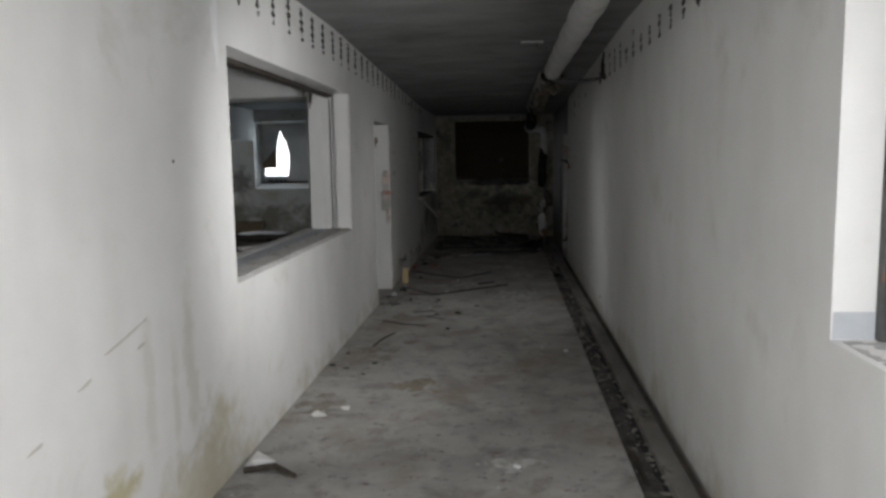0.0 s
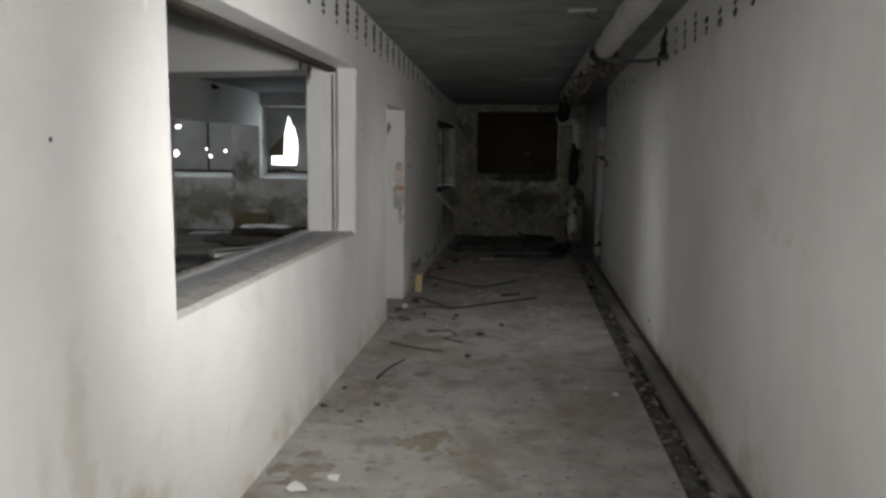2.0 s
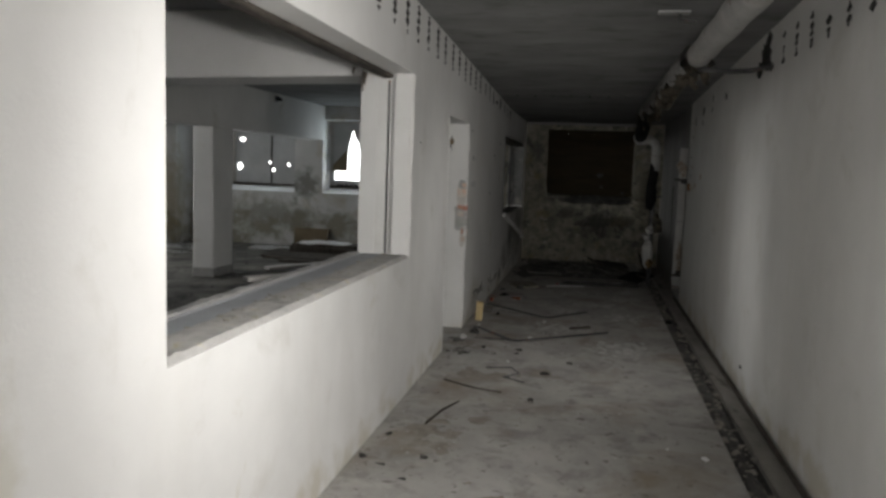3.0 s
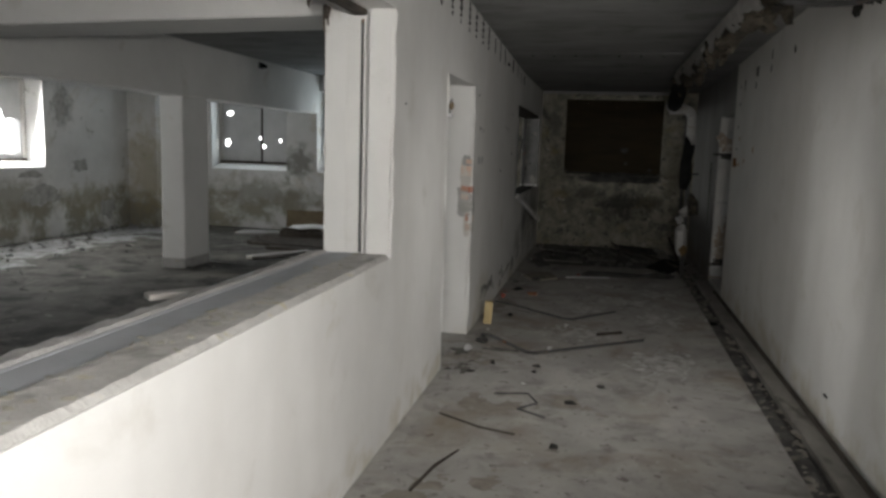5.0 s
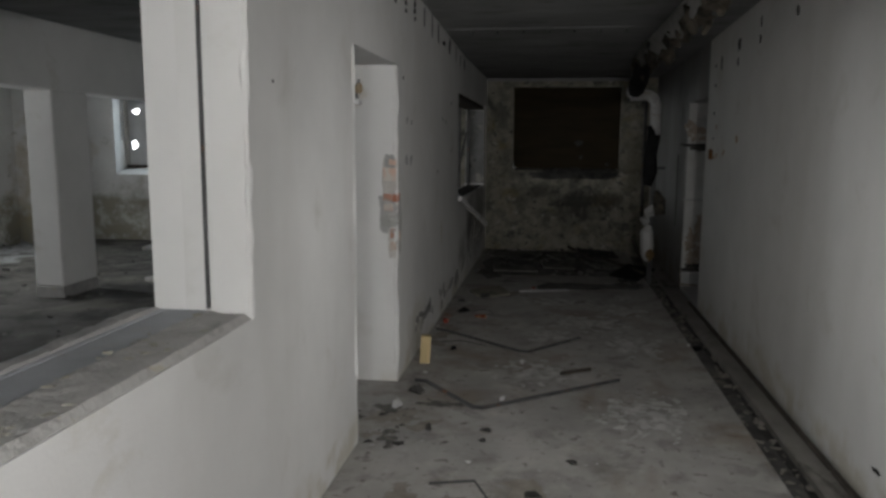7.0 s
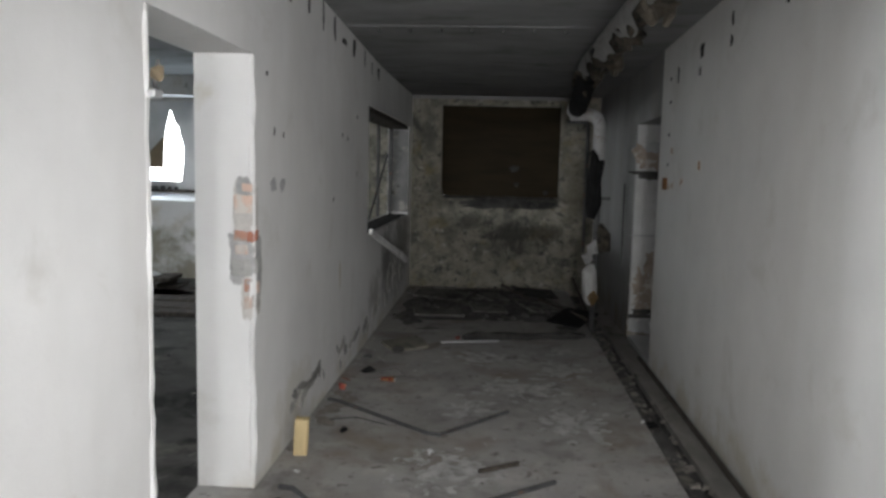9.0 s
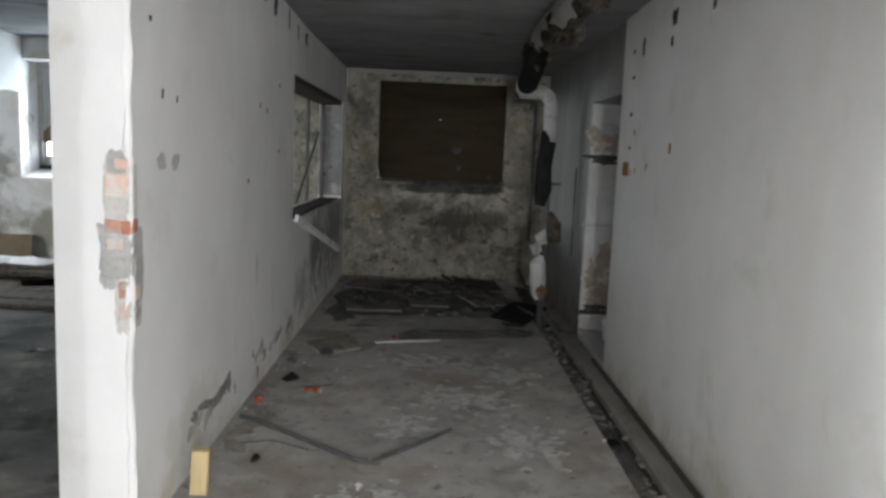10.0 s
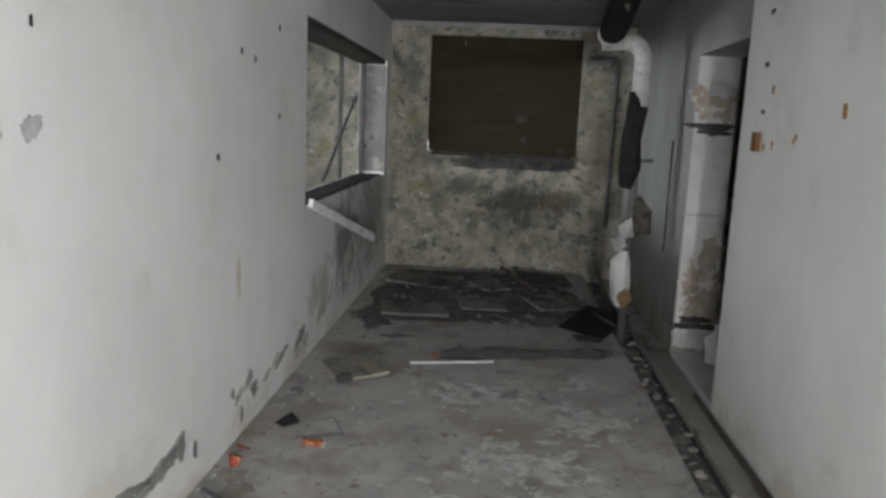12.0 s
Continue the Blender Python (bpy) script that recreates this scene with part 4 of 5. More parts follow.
part("mullion", box_bm(-1.63, -1.60, 13.95, 13.985, c0 + 0.02, c1 - 0.051, 0.003), STEEL, lw)
part("stay_rod", tube_at([(-1.60, 13.3, c0 + 0.04), (-1.59, 14.5, c0 + 0.72)], 0.012), STEEL, lw)
part("window_sill", ground_patch(-1.65, -1.388, a0 + 0.002, a1 - 0.002, c0 + 0.002, 0.014, 0.035, 9.0, 0.02, 10), SOOT_AND_SHADE, lw, "sooty sill")
# Grimy skin; weaker light on this jamb is put into its dark colour.
JAMB_DARKENED = surface("darkened_mould_grey_jamb", greys(0.16, 0.30, WARM), 4, 0.95, 0.5, 60, stain=[((0.40, 0.38, 0.34), 7, 0.56, 0.66), ((0.06, 0.06, 0.05), 9, 0.6, 0.68)])
structure("trim_window_jamb", box_bm(XLI + 0.002, XL - 0.002, a1 - 0.0045, a1 - 0.0008, c0 + 0.03, c1 - 0.055), JAMB_DARKENED, "grimy plaster on the window jamb, toned darker for weaker light", "plaster")
stick = solid("hanging_batten", box_bm(-0.016, 0.016, -0.72, 0.72, -0.027, 0.027, 0.003), WHITE_WOOD, "white painted batten hanging broken from the window corner", "batten")
stick.matrix_basis = look((-1.29, 12.715, 0.752), (-1.217, 13.4, 0.553)) @ pose(0, 0, 0, 90, 0, 0)

# ---- worn plaster edges of the doorway and the opening ----
erng = random.Random(21)
for name_, y, z0, z1 in (("trim_door_edge_near", DOOR[0], 0.0, DOOR[3]), ("trim_door_edge_far", DOOR[1], 0.0, DOOR[3]), ("trim_opening_edge", OPEN[1], OPEN[2], OPEN[3])):
    pts = []
    z = z0
    while z < z1:
        pts.append((XL - 0.009 + erng.uniform(-0.003, 0.003), y + (-1 if y == DOOR[0] else 1) * 0.008 + erng.uniform(-0.005, 0.005), z))
        z += erng.uniform(0.03, 0.09)
    structure(name_, tube_at(pts, [0.0125 + erng.uniform(-0.004, 0.005) for _ in pts], 7, 0.5), CORRIDOR, "worn and chipped plaster edge of the wall opening", "plaster")

# ---- things on the corridor floor ----
bar = solid("bent_metal_strip", tube_at([(-1.34, 10.32, 0.012), (-1.26, 10.26, 0.02), (-0.66, 9.78, 0.012), (-0.58, 9.76, 0.012), (-0.19, 10.21, 0.016)], 0.012, 6), STEEL, "bent dark metal strip lying on the concrete floor", "strip")
blk = solid("wooden_block", box_bm(-0.036, 0.036, -0.03, 0.03, 0, 0.195, 0.004), YELLOW_WOOD, "yellow pine block standing against the wall", "block")
blk.matrix_basis = pose(-1.285, 9.41, 0, 0, 3, 8)
strip = solid("white_strip", box_bm(-0.26, 0.26, -0.015, 0.015, 0, 0.014, 0.003), ALU, "white plastic strip lying on the floor", "strip")
strip.matrix_basis = pose(-0.49, 12.12, 0.001, 0, 0, 14)
can = thing("red_can", (-1.02, 10.80, 0.02), "crushed red drink can on the floor", "can")
part("can_body", tube_at([(-0.055, 0.01, 0), (-0.02, 0.012, -0.004), (0.02, 0.0, 0.002), (0.045, -0.012, 0)], [0.016, 0.013, 0.018, 0.016], 10, 0.4), RED, can)
part("can_end", tube_at([(0.044, -0.012, 0), (0.048, -0.013, 0)], 0.015, 10), ALU, can)
cup = thing("red_cup", (-1.30, 10.56, 0.0), "torn red plastic cup beside the wall", "cup")
part("cup_body", tube_at([(0, 0, 0.003), (0, 0.005, 0.025), (0.005, 0.01, 0.045)], [0.018, 0.024, 0.026], 12, 0.4), RED, cup)
part("torn_flap", box_bm(-0.04, 0.02, -0.006, 0.006, 0.06, 0.064, 0.0, pose(-0.01, 0.08, 0.0, 20, 25, 30)), RED, cup)
def broken_slab(w, h, thick, seed):
    """A thick sheet with an uneven broken outline."""
    r = random.Random(seed)
    bm = bmesh.new()
    ring = []
    for k, (cx, cy) in enumerate(((-1, -1), (0, -1), (1, -1), (1, 0), (1, 1), (0, 1), (-1, 1), (-1, 0))):
        ring.append((cx * w / 2 * r.uniform(0.86, 1.08), cy * h / 2 * r.uniform(0.8, 1.1)))
    low = [bm.verts.new((x, y, 0)) for x, y in ring]
    top = [bm.verts.new((x * 0.985, y * 0.985, thick * r.uniform(0.85, 1.15))) for x, y in ring]
    bm.faces.new(low[::-1])
    bm.faces.new(top)
    for k in range(8):
        bm.faces.new((low[k], low[(k + 1) % 8], top[(k + 1) % 8], top[k]))
    return bm


slab = solid("plaster_slab", broken_slab(0.34, 0.32, 0.02, 9), surface("beige_plaster", greys(0.15, 0.27, (1, 0.94, 0.76)), 9, 0.95, 0.5, 70, stain=[((0.08, 0.075, 0.065), 6, 0.55, 0.66)]), "flat beige plaster slab lying on the floor", "slab")
slab.matrix_basis = pose(-1.03, 11.86, 0.016, 3, -3, 28)
prop = solid("brick_fragment", one_chunk(0.07, 0.5, 83), SOOT_AND_SHADE, "dark rubble lump beside a beige plaster slab", "rubble")
prop.matrix_basis = pose(-1.06, 11.63, 0.0, 0, 0, 10)
for nm, x, y, s, fl, mat_, sd, lab, cat in (
        ("black_rag", -1.22, 11.05, 0.10, 0.25, BLACK, 4, "crumpled black rag by the wall", "rag"),
        ("rag", -1.27, 11.4, 0.06, 0.4, STEEL, 6, "small dark grey rag by the wall", "rag"),
        ("black_lighter", -1.13, 9.76, 0.04, 0.5, BLACK, 7, "small black plastic scrap on the floor", "scrap"),
        ("white_stone", -0.61, 9.50, 0.028, 0.6, PAPER, 8, "small white pebble on the floor", "stone"),
        ("white_stone", 0.05, 3.68, 0.025, 0.6, PAPER, 9, "small white pebble on the floor", "stone"),
        ("plaster_chunk", -1.27, 3.62, 0.10, 0.5, PLASTER, 10, "white plaster chunk fallen by the wall", "rubble"),
        ("plaster_chunk", -1.16, 4.42, 0.07, 0.25, PLASTER, 12, "white plaster flake on the floor", "rubble"),
        ("plaster_chunk", -1.02, 4.55, 0.05, 0.2, PLASTER, 13, "white plaster flake on the floor", "rubble"),
        ("orange_scrap", -0.60, 12.2, 0.03, 0.7, RED, 14, "small orange wrapper at the debris edge", "wrapper"),
        ("brick_fragment", -1.22, 8.75, 0.06, 0.6, SOOT_AND_SHADE, 15, "dark rubble lump in the doorway", "rubble"),
        ("brick_fragment", -1.30, 8.5, 0.05, 0.6, MORTAR, 16, "grey rubble lump in the doorway", "rubble"),
        ("brick_fragment", -1.05, 8.2, 0.04, 0.5, SOOT_AND_SHADE, 17, "dark rubble lump on the floor", "rubble"),
        ("brick_fragment", 0.70, 10.25, 0.06, 0.5, BLACK, 18, "black lump lying in the gutter", "rubble"),
        ("white_stone", 0.62, 10.15, 0.018, 0.7, PAPER, 19, "small white scrap in the gutter", "stone")):
    ob = solid(nm, one_chunk(s, fl, sd), mat_, lab, cat)
    ob.matrix_basis = pose(x, y, -0.07 if x > GUT else 0.0, 0, 0, sd * 37)
bag = thing("white_bag", (1.18, 12.48, -0.01), "crumpled white plastic bag leaning on the door jamb", "bag")
part("bag_body", tube_at([(0, 0, 0.0), (0.01, 0.02, 0.08), (-0.01, 0.04, 0.16), (0.02, 0.05, 0.22)], [0.05, 0.06, 0.04, 0.012], 12, 0.5), PAPER, bag)
part("bag_knot", one_chunk(0.025, 0.9, 71), PAPER, bag).location = (0.02, 0.05, 0.215)
for pts, lab in (([(-1.2, 11.0, 0.006), (-1.0, 11.1, 0.02), (-0.92, 10.95, 0.006), (-1.12, 10.86, 0.012)], "thin bent wire beside a black rag"), ([(-1.25, 9.95, 0.006), (-1.1, 10.0, 0.01), (-0.9, 9.9, 0.006)], "thin bent wire on the concrete floor")):
    solid("bent_wire", tube_at(pts, 0.004, 6), STEEL, lab, "wire")
for i, (x, y, size) in enumerate(((-0.75, 8.22, 0.050), (-1.18, 7.97, 0.045), (-1.33, 7.96, 0.040), (-0.94, 8.02, 0.025), (-1.35, 8.36, 0.030), (-0.31, 7.87, 0.045), (-0.54, 6.81, 0.045), (-0.75, 8.08, 0.040), (-1.02, 5.61, 0.045), (-1.29, 5.91, 0.040), (-1.06, 5.31, 0.030), (-0.49, 7.50, 0.060), (-1.33, 5.54, 0.050), (-1.21, 5.46, 0.040))):
    ob = solid("dark_scrap", one_chunk(size, 0.22, 300 + i, 9), SOOT_AND_SHADE, "dark ragged scrap lying on the dirty concrete", "scrap", "dark scraps")
    ob.matrix_basis = pose(x, y, 0.0, 0, 0, i * 53)
for i, (x, y, size) in enumerate(((-1.24, 9.17, 0.025), (-0.61, 9.49, 0.020), (-0.80, 7.81, 0.018), (-0.69, 8.72, 0.040), (0.48, 6.00, 0.040), (0.30, 6.12, 0.020))):
    ob = solid("white_chip", one_chunk(size, 0.35, 340 + i, 9), PAPER, "small white plaster chip on the concrete floor", "rubble", "white chips")
    ob.matrix_basis = pose(x, y, 0.0, 0, 0, i * 71)
THRESHOLD_DIRT = surface("grey_black_dirt", greys(0.07, 0.17, (1, 0.95, 0.87)), 18, 0.95, 0.8, 70, stain=[((0.25, 0.23, 0.20), 22, 0.55, 0.66)])
for i, (cx, cy, rx, ry) in enumerate(((-1.30, 8.42, 0.30, 0.26), (-1.05, 8.62, 0.22, 0.14), (-1.25, 8.05, 0.16, 0.2))):
    solid("dirt_patch", scatter_patch(cx, cy, rx, ry, 0.0, 0.012, 0.016, 210.0 + i * 3, 11.0), THRESHOLD_DIRT, "black crumbly dirt swept into the doorway", "dirt", kind="stuff")
LEAF = surface("dry_brown_litter", greys(0.20, 0.32, (1, 0.92, 0.80)), 14, 0.95, 0.6, 60)
LITTER = surface("rusty_brown_litter", greys(0.19, 0.32, (1, 0.90, 0.70)), 22, 0.95, 0.8, 60, stain=[((0.34, 0.30, 0.22), 30, 0.58, 0.66)])
solid("litter_heap", scatter_patch(-0.64, 5.10, 0.44, 0.42, 0.0, 0.03, 0.018, 12.0, 6.0), LITTER, "thin heap of brown litter on the concrete", "litter", kind="stuff")
for i, (cx, cy, rx, ry) in enumerate(((-0.95, 7.35, 0.4, 0.35), (-0.5, 7.5, 0.35, 0.25), (-1.25, 8.3, 0.35, 0.45), (-1.1, 6.0, 0.3, 0.6), (-1.2, 4.6, 0.2, 0.6), (-0.85, 6.3, 0.3, 0.25), (-0.9, 11.9, 0.5, 0.25), (-1.25, 10.2, 0.15, 0.7))):
    solid("dirt_patch", scatter_patch(cx, cy, rx, ry, 0.0, 0.009, 0.02, 15.0 + i * 3, 7.0), LEAF, "thin patch of dark dirt on the concrete", "dirt", kind="stuff")
bar = solid("bent_metal_strip", tube_at([(-1.27, 8.98, 0.012), (-1.2, 8.95, 0.02), (-0.86, 8.55, 0.012), (-0.80, 8.54, 0.012), (0.02, 9.18, 0.016)], 0.012, 6), STEEL, "bent dark metal strip lying before the doorway", "strip")
CHALK = surface("pale_worn_screed", greys(0.42, 0.58, (1, 0.99, 0.96)), 9, 0.9, 0.4, 70, stain=[((0.3, 0.29, 0.27), 14, 0.46, 0.62)])
for i, (cx, cy, rx, ry) in enumerate(((0.2, 10.1, 0.34, 0.5), (-0.1, 10.8, 0.5, 0.4), (0.25, 11.3, 0.33, 0.4), (-0.35, 11.6, 0.5, 0.35), (0.3, 11.9, 0.27, 0.25), (-0.5, 9.3, 0.4, 0.4), (0.15, 8.6, 0.4, 0.5), (-0.45, 10.3, 0.3, 0.3), (0.0, 3.72, 0.3, 0.14))):
    solid("worn_patch", scatter_patch(cx, cy, rx, ry, 0.0006, 0.005, 0.016, 80.0 + i * 3, 11.0), CHALK, "pale worn patch in the concrete screed", "patch", kind="stuff")
solid("wire_loop", tube_at([(-0.95, 7.55, 0.006), (-0.75, 7.6, 0.01), (-0.68, 7.45, 0.006), (-0.78, 7.3, 0.012), (-0.62, 7.22, 0.006)], 0.006, 6), STEEL, "thin loop of wire on the floor", "wire")
for pts, r, lab in (([(-1.12, 6.13, 0.01), (-1.07, 6.4, 0.014), (-1.0, 6.62, 0.01)], 0.007, "dark twig on the concrete floor"),
                    ([(-1.33, 3.55, 0.02), (-1.18, 3.58, 0.03), (-1.05, 3.50, 0.015)], 0.016, "crooked dark stick by the wall"),
                    ([(-1.2, 7.1, 0.012), (-0.95, 6.95, 0.014), (-0.75, 6.9, 0.012)], 0.006, "dark twig on the concrete floor"),
                    ([(-0.35, 9.28, 0.01), (-0.15, 9.4, 0.012)], 0.012, "dark twig on the concrete floor"),
                    ([(0.62, 4.2, -0.05), (0.68, 3.9, -0.03), (0.7, 3.6, -0.05)], 0.018, "yellowed stick lying in the gutter")):
    solid("stick", tube_at(pts, [r, r * 1.1, r * 0.7][:len(pts)], 6, 0.3), DARK_WOOD, lab, "stick", "sticks")
bm = bmesh.new()
for _ in range(420):
    x, y = RNG.choice((RNG.uniform(-1.37, 0.56), -1.37 + abs(RNG.gauss(0, 0.16)))), RNG.uniform(2.2, 12.2)
    if x < 0.57:
        chunk(bm, (x, y, 0.0), RNG.choice((0.004, 0.006, 0.006, 0.009, 0.014)), 0.45, 7)
solid("floor_crumbs", bm, MORTAR, "grey plaster crumbs scattered over the floor", "rubble", kind="stuff")

# ---- debris field at the end of the corridor ----
DEBRIS = surface("black_grey_debris", greys(0.05, 0.14, (1, 0.97, 0.92)), 6, 0.95, 0.8, 60, stain=[((0.22, 0.20, 0.17), 5, 0.56, 0.68)])
solid("debris_bed", ground_patch(-1.38, 0.58, 12.95, 15.18, 0.0, 0.055, 0.045, 5.0, 0.3, 3.5), DEBRIS, "bed of dark wet debris covering the floor end", "debris", kind="stuff")
solid("debris_edge", tube_at([(-0.56 + 0.11 * i, 12.2 + 0.024 * i + 0.012 * math.sin(i * 2.1), 0.025) for i in range(11)], [0.02] + [0.04] * 9 + [0.02], 8, 0.8), SOOT_AND_SHADE, "rolled dark edge of rotten floor covering", "debris")
WET = surface("wet_grey_board", greys(0.10, 0.2, (1, 0.96, 0.88)), 5, 0.7, 0.5, 60, stain=[((0.03, 0.03, 0.028), 6, 0.52, 0.62)])
for i, (cx, cy, rx, ry) in enumerate(((-0.95, 12.62, 0.28, 0.1), (0.42, 12.85, 0.22, 0.22), (-1.1, 13.0, 0.3, 0.3))):
    solid("dirt_patch", scatter_patch(cx, cy, rx, ry, 0.0, 0.02, 0.03, 55.0 + i * 3, 5.0), DEBRIS, "patch of dark wet dirt on the concrete", "dirt", kind="stuff")
for i, (x, y, w, h, rz, tl, m_) in enumerate(((0.25, 13.7, 0.5, 0.36, 28, 6, WET), (-0.85, 13.2, 0.5, 0.3, 8, 3, WET), (-0.35, 13.5, 0.36, 0.3, 12, 5, WET), (0.5, 13.15, 0.35, 0.5, -30, 8, BLACK), (-0.9, 14.3, 0.6, 0.35, -10, 5, WET), (0.2, 14.6, 0.5, 0.3, 15, 10, SOOT_AND_SHADE), (-0.3, 14.2, 0.3, 0.25, 40, 7, WET))):
    ob = solid("fallen_board", box_bm(-w / 2, w / 2, -h / 2, h / 2, 0, 0.018, 0.004), m_, "broken sheet of wet board lying in the debris", "board", "broken boards")
    ob.matrix_basis = pose(x, y, 0.045, tl, tl * 0.5, rz)
for a, c in (((0.58, 14.1, 0.32), (0.68, 13.4, 0.02)), ((0.2, 13.9, 0.1), (0.62, 13.05, 0.06)), ((-0.2, 14.7, 0.12), (0.1, 14.0, 0.08))):
    solid("charred_lath", tube_at([a, tuple((p + q) / 2 for p, q in zip(a, c)), c], 0.018, 4), DARK_WOOD, "charred wooden lath in the debris", "lath", "charred laths")
bm = bmesh.new()
for _ in range(160):
    chunk(bm, (RNG.uniform(-1.3, 0.55), RNG.uniform(12.95, 15.1), 0.03), RNG.choice((0.012, 0.02, 0.03, 0.05)), 0.5, 8)
solid("debris_lumps", bm, DEBRIS, "dark lumps of rubble in the debris", "rubble", kind="stuff")

# ---- gutter along the right wall ----
solid("gutter_dirt", ground_patch(GUT, 0.80, Y0, YB, -0.07, 0.035, 0.05, 7.0, 0.03, 6), DEBRIS, "dark dirt lying in the floor gutter", "dirt", kind="stuff")
structure("gutter_ledge", box_bm(0.80, XR - 0.002, Y0, YB, -0.2, -0.028, 0.006), surface("dirty_ledge_concrete", greys(0.17, 0.30, (1, 0.95, 0.87)), 5, 0.9, 0.5, 70, stretch=(1, 0.4, 1), stain=[((0.07, 0.06, 0.05), 4, 0.56, 0.66)]), "worn concrete ledge along the foot of the wall", "ledge")
cover = thing("gutter_batten", (0, 0, 0), "weathered batten nailed along the wall foot", "batten")
yy = Y0
while yy < 11.5:
    part("batten_length", box_bm(0.905, 0.93, yy, yy + 1.9, -0.028, -0.012 + RNG.uniform(0, 0.006), 0.003), DARK_WOOD, cover)
    yy += 1.93
structure("gutter_kerb", box_bm(GUT - 0.012, GUT + 0.012, Y0, 12.45, -0.2, 0.002, 0.006), FLOOR, "thin concrete lip of the gutter", "kerb")
bm = bmesh.new()
for _ in range(420):
    chunk(bm, (RNG.uniform(GUT + 0.03, 0.80), RNG.uniform(2, 14.5), -0.06), RNG.choice((0.01, 0.014, 0.02, 0.035)), 0.5, 8)
solid("gutter_rubble", bm, surface("brown_grey_rubble", greys(0.16, 0.36, (1, 0.92, 0.82)), 16, 0.95, 0.6, 60), "grey rubble scattered along the gutter", "rubble", kind="stuff")

# ---- hall windows ----
def hall_window(m, w, h, holes, label, bars=(), extra=None):
    t = thing("boarded_window", m, label, "window")
    part("board", cut_sheet(w, h, holes), SHEET, t)
    f = 0.045
    part("frame_rail", box_bm(0, w, -0.05, -0.001, 0, f, 0.004), DARK_WOOD, t)
    part("frame_rail", box_bm(0, w, -0.05, -0.001, h - f, h, 0.004), PALE_WOOD, t)
    for x in (0, w - f):
        part("frame_stile", box_bm(x, x + f, -0.05, -0.001, f + 0.001, h - f - 0.001, 0.004), PALE_WOOD, t)
    for x in bars:
        part("mullion", box_bm(x - 0.012, x + 0.012, -0.03, -0.001, f + 0.001, h - f - 0.001, 0.003), DARK_WOOD, t)
    return t


wA = hall_window(pose(WIN_A[0], YB + 0.46, WIN_A[2] + 0.1), 1.12, 1.27, [[(0.075, 0.163), (0.573, 0.156), (0.606, 0.450), (0.602, 0.650), (0.560, 0.780), (0.545, 0.880), (0.495, 0.930), (0.460, 1.040), (0.432, 1.120), (0.390, 0.960), (0.360, 0.830), (0.344, 0.750), (0.332, 0.500), (0.326, 0.337), (0.080, 0.330)]],
                 "far hall window closed by a grey sheet with a tall torn gap")
bm = bmesh.new()
v0 = [bm.verts.new(p) for p in ((0.03, -0.02, 0.325), (0.332, -0.02, 0.33), (0.352, -0.02, 0.76), (0.03, -0.02, 0.43))]
v1 = [bm.verts.new((v.co.x, -0.008, v.co.z)) for v in v0]
bm.faces.new(v0), bm.faces.new(v1[::-1])
for k in range(4):
    bm.faces.new([v0[k], v1[k], v1[(k + 1) % 4], v0[(k + 1) % 4]])
part("brown_panel", bm, CARDBOARD, wA, "brown broken panel")
for i, x in enumerate((0.16, 0.24, 0.33, 0.42, 0.52)):
    p = part("sill_rubble", one_chunk(0.05, 0.5, 60 + i), SOOT_AND_SHADE, wA)
    p.location = (x, -0.05, 0.045)
hall_window(pose(WIN_B[0], YB + 0.34, WIN_B[2] + 0.1), 1.40, 1.27, [hole(0.185, 0.88, 0.075, 0.045, 1), hole(0.13, 0.36, 0.065, 0.08, 2), hole(0.756, 0.45, 0.03, 0.035, 3), hole(0.828, 0.31, 0.042, 0.04, 4), hole(1.134, 0.415, 0.03, 0.034, 5)],
            "far hall window closed by grey sheets with small round holes", (0.79,))
hall_window(pose(HX - 0.34, WIN_C[0], WIN_C[2] + 0.08, 0, 0, 90), 0.96, 1.19, [[(0.08, 0.13), (0.90, 0.12), (0.90, 0.56), (0.86, 0.60), (0.68, 0.61), (0.62, 0.58), (0.57, 0.72), (0.51, 0.75), (0.45, 0.62), (0.40, 0.50), (0.30, 0.52), (0.10, 0.44)]],
            "hall window with a large broken hole in its sheet", ())
hall_window(pose(HX - 0.34, WIN_D[0], WIN_D[2] + 0.08, 0, 0, 90), 0.87, 1.24, [hole(0.42, 0.37, 0.11, 0.10, 8), hole(0.68, 0.48, 0.12, 0.15, 9), hole(0.36, 0.58, 0.03, 0.03, 10)],
            "hall window closed by a grey sheet with two torn holes", ())
def ledge(name, m, w, deep=0.338):
    """A sloping plastered window ledge, w wide."""
    bm = box_bm(0.001, w - 0.001, 0.004, deep, 0.001, 0.016)
    for v in bm.verts:
        if v.co.y > 0.2 and v.co.z > 0.01:
            v.co.z = 0.098
    ob = structure(name, bm, PLASTER, "sloping white plastered window ledge", "sill")
    ob.matrix_basis = m


ledge("window_ledge_a", pose(WIN_A[0], YB, WIN_A[2]), WIN_A[1] - WIN_A[0], 0.458)
ledge("window_ledge_b", pose(WIN_B[0], YB, WIN_B[2]), WIN_B[1] - WIN_B[0])
ledge("window_ledge_c", pose(HX, WIN_C[0], WIN_C[2], 0, 0, 90), WIN_C[1] - WIN_C[0])
ledge("window_ledge_d", pose(HX, WIN_D[0], WIN_D[2], 0, 0, 90), WIN_D[1] - WIN_D[0])

# ---- things in the hall ----
fitting = thing("beam_fitting", (-5.104, 12.97, 2.54), "small dark metal fitting screwed to the white ceiling beam", "fitting")
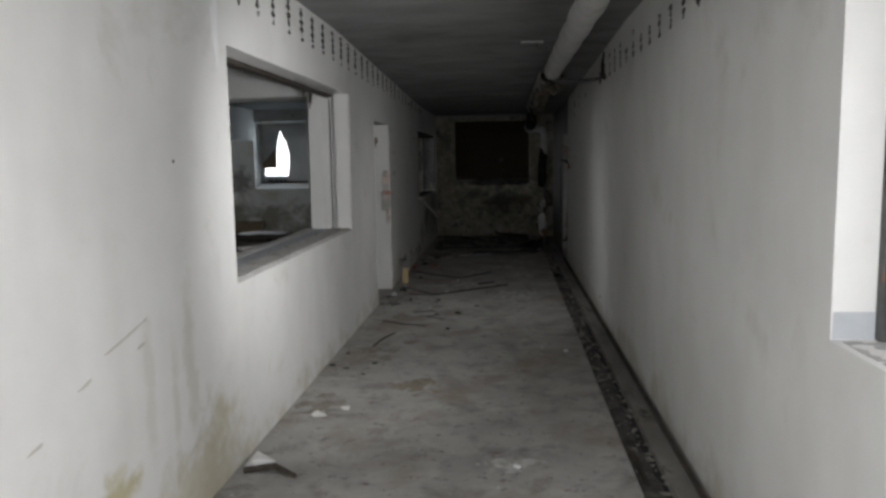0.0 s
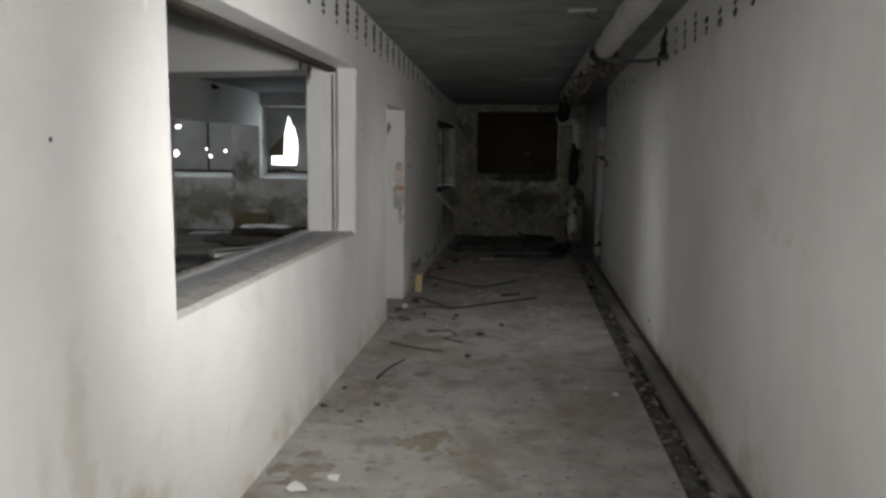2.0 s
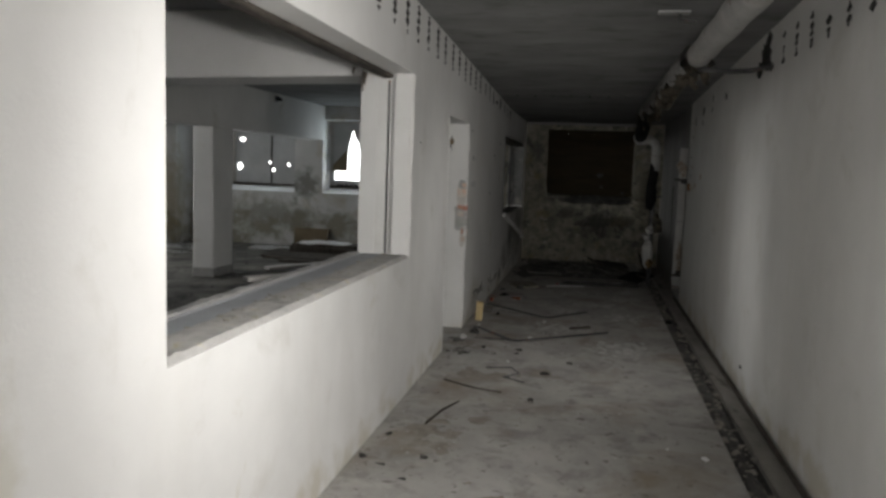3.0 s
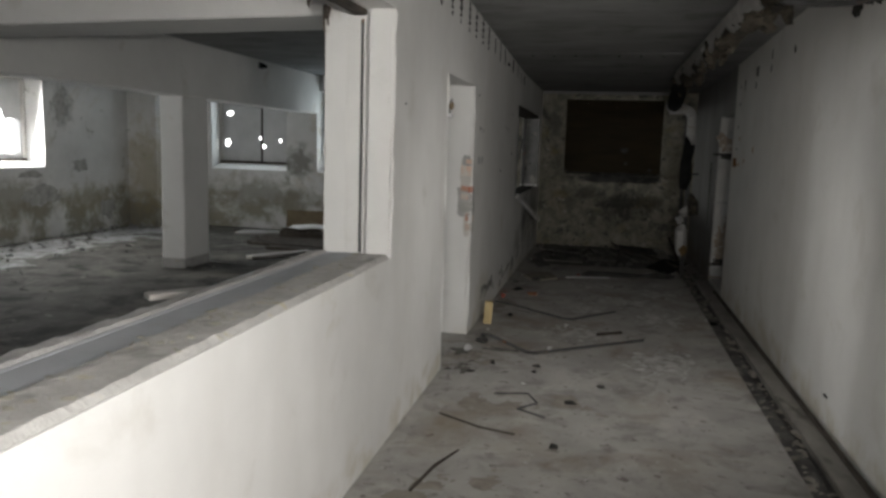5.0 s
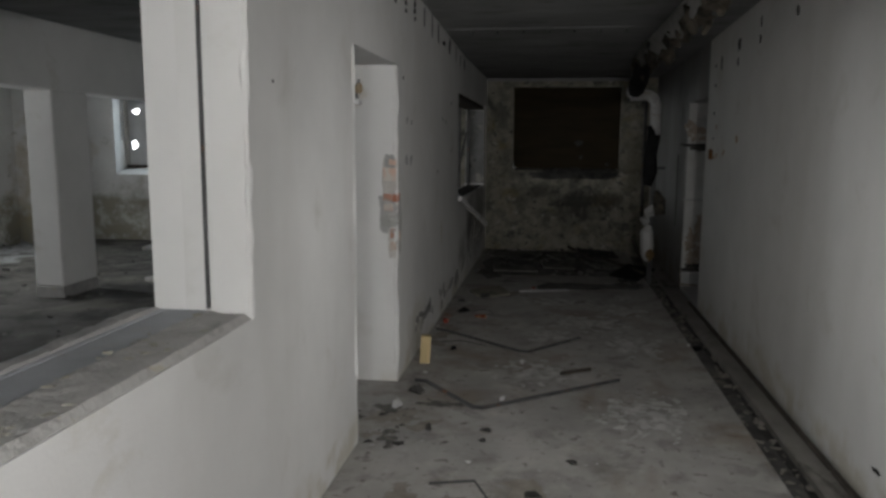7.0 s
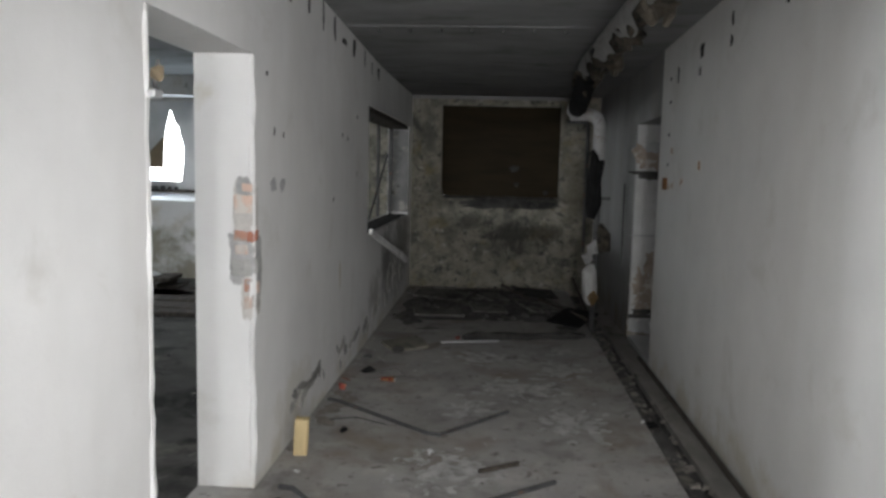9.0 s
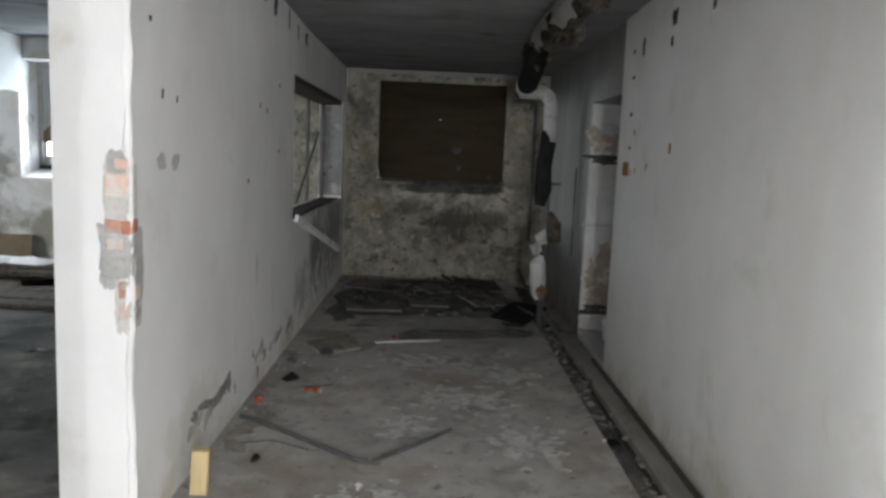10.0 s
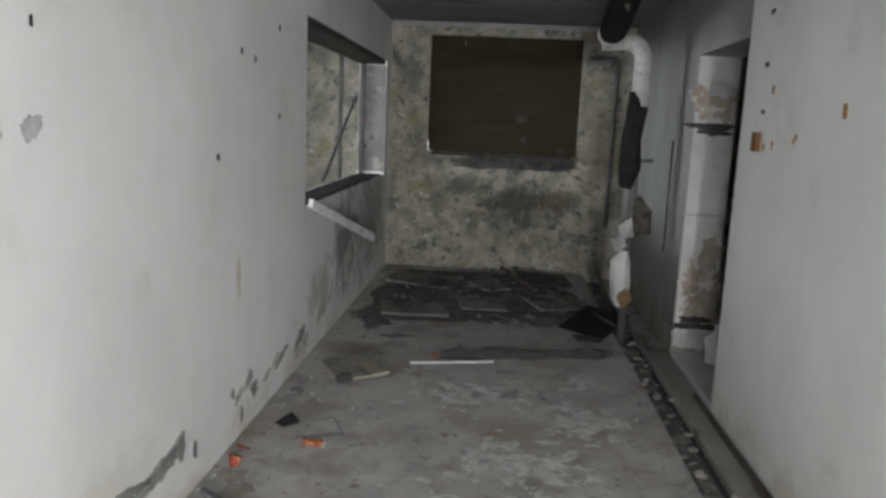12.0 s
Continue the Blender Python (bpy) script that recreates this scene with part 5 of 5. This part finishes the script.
part("plate", box_bm(0.0, 0.012, -0.07, 0.07, -0.045, 0.045, 0.004), STEEL, fitting)
part("stub", tube_at([(0.01, 0, 0), (0.06, 0.0, -0.005), (0.09, 0.01, -0.03)], [0.03, 0.028, 0.018], 10), BLACK, fitting)

# Daylight on the floor below the windows is put into this pale rubble.
DUST_AND_DAYLIGHT = surface("pale_dust_and_daylight", greys(0.20, 0.40), 7, 0.95, 0.8, 60, stain=[((0.12, 0.11, 0.10), 4, 0.48, 0.66)])
solid("plaster_rubble", ground_patch(HX + 0.0, -7.6, 7.0, 14.5, 0.0, 0.035, 0.07, 2.0, 0.4, 3), DUST_AND_DAYLIGHT, "strip of rubble along the wall foot, painted pale as daylight", "rubble", kind="stuff")
for i in range(9):
    solid("dust_patch", scatter_patch(-7.55 + 0.15 * math.sin(i * 2.0), 6.8 + i * 0.9, 0.75, 0.7, 0.0, 0.012, 0.06, 130.0 + i * 3, 3.5), DUST_AND_DAYLIGHT, "thin dust on the hall floor, painted pale as daylight", "dust", kind="stuff")
bm = bmesh.new()
for _ in range(320):
    chunk(bm, (HX + abs(RNG.gauss(0.3, 0.55)), RNG.uniform(7.0, 14.5), 0.0), RNG.choice((0.015, 0.025, 0.04, 0.06)), 0.5, 8)
solid("plaster_lumps", bm, DUST_AND_DAYLIGHT, "lumps of fallen plaster, painted pale as daylight", "rubble", kind="stuff")
bm = bmesh.new()
for _ in range(700):
    chunk(bm, (RNG.uniform(-7.4, -1.9), RNG.uniform(3.0, 15.0), 0.0), RNG.choice((0.01, 0.014, 0.02, 0.035)), 0.35, 7)
solid("hall_rubble", bm, DEBRIS, "dark rubble scattered over the hall floor", "rubble", kind="stuff")
for i, (x, y, z, l, w, rz, m_) in enumerate(((-4.4, 13.6, 0.0, 2.2, 0.5, 4, DARK_WOOD), (-4.2, 13.2, 0.0, 2.4, 0.3, -6, DARK_WOOD), (-4.0, 12.85, 0.0, 1.9, 0.2, -2, DARK_WOOD), (-4.7, 14.1, 0.0, 1.8, 0.6, 0, DARK_WOOD), (-4.5, 12.3, 0.0, 0.95, 0.16, 58, PALE_WOOD), (-3.6, 13.9, 0.0, 1.6, 0.35, 16, DARK_WOOD), (-5.7, 14.4, 0.0, 0.9, 0.4, 8, CONCRETE))):
    ob = solid("loose_board", box_bm(-l / 2, l / 2, -w / 2, w / 2, 0, 0.045, 0.006), m_, ("pale" if m_ is PALE_WOOD else "dark rotten") + " timber board lying on the hall floor", "board", "loose boards")
    ob.matrix_basis = pose(x, y, z, 0, 0, rz)
pl = solid("pale_batten", box_bm(-0.2, 0.2, -0.035, 0.035, 0, 0.025, 0.005), PALE_WOOD, "pale timber batten stuck under the sill lip", "batten")
pl.matrix_basis = pose(-1.925, 5.78, 0.8915, 0, 0, 50)
for i, (x, y, z, l, w, rz) in enumerate(((-4.6, 14.15, 0.046, 1.3, 0.45, 6), (-4.65, 14.1, 0.092, 1.15, 0.5, -4), (-4.62, 14.14, 0.138, 1.2, 0.42, 3))):
    ob = solid("loose_board", box_bm(-l / 2, l / 2, -w / 2, w / 2, 0, 0.045, 0.006), DARK_WOOD, "dark rotten timber board stacked under paper sheets", "board", "loose boards")
    ob.matrix_basis = pose(x, y, z, 0, 0, rz)
cb = thing("cardboard_box", (-5.3, 15.02, 0.0), "brown cardboard panel leaning on the mouldy wall", "cardboard")
part("panel", box_bm(-0.32, 0.32, -0.012, 0.012, 0.0, 0.36, 0.003, pose(0, 0, 0.0, -14, 0, 6)), CARDBOARD, cb)
for i, (x, y, rz) in enumerate(((-4.72, 14.22, 20), (-4.5, 14.16, -15), (-4.86, 14.05, 60))):
    ob = solid("paper_sheet", ground_patch(-0.24, 0.24, -0.17, 0.17, 0.0, 0.03, 0.06, 20.0 + i, 0.02, 4), PAPER, "crumpled white paper sheet on the boards", "paper", "paper sheets")
    ob.matrix_basis = pose(x, y, 0.19 + 0.012 * i, 0, 0, rz)

# ---- torn plaster edges ----
def ragged_edge(name, y, x0, x1, z0, z1, side, reach, seed, label):
    """A strip of broken plaster along an upright wall edge, its rim uneven."""
    bm = bmesh.new()
    n = int((z1 - z0) / 0.035)
    rows = []
    for i in range(n + 1):
        z = z0 + (z1 - z0) * i / n
        d = reach * max(0.05, 0.5 + 0.9 * noise.noise(Vector((z * 6, seed, 0))) + 0.5 * noise.noise(Vector((z * 17, seed, 3))))
        rows.append([bm.verts.new(p) for p in ((x0, y - side * 0.01, z), (x0, y + side * d, z), (x1, y + side * d * 0.7, z), (x1, y - side * 0.01, z))])
    for r0, r1 in zip(rows, rows[1:]):
        for k in range(4):
            bm.faces.new([r0[k], r0[(k + 1) % 4], r1[(k + 1) % 4], r1[k]])
    bm.faces.new(rows[0]), bm.faces.new(rows[-1][::-1])
    return structure(name, bm, CORRIDOR, label, "plaster")


ragged_edge("plaster_edge_door", DOOR[0], XL + 0.002, XL - 0.05, 0.0, 1.975, 1, 0.022, 1.0, "broken plaster edge of the doorway")
ob = solid("paint_run", blob(0.045, 0.2, 0.006, 77, 24), surface("white_paint", greys(0.82, 0.88), 9, 0.7, 0.1, 60), "run of white paint on the grey-white wall", "paint")
ob.matrix_basis = pose(XL + 0.002, 3.60, 2.2, 0, 0, 90)

# ---- outside ----
structure("backdrop_far", box_bm(-40, 10, 26, 26.1, -0.25, 14), glow, "white overcast sky beyond the windows", "sky")
structure("backdrop_left", box_bm(-20, -19.9, -10, 45, -0.25, 14), glow, "white overcast sky beyond the windows", "sky")
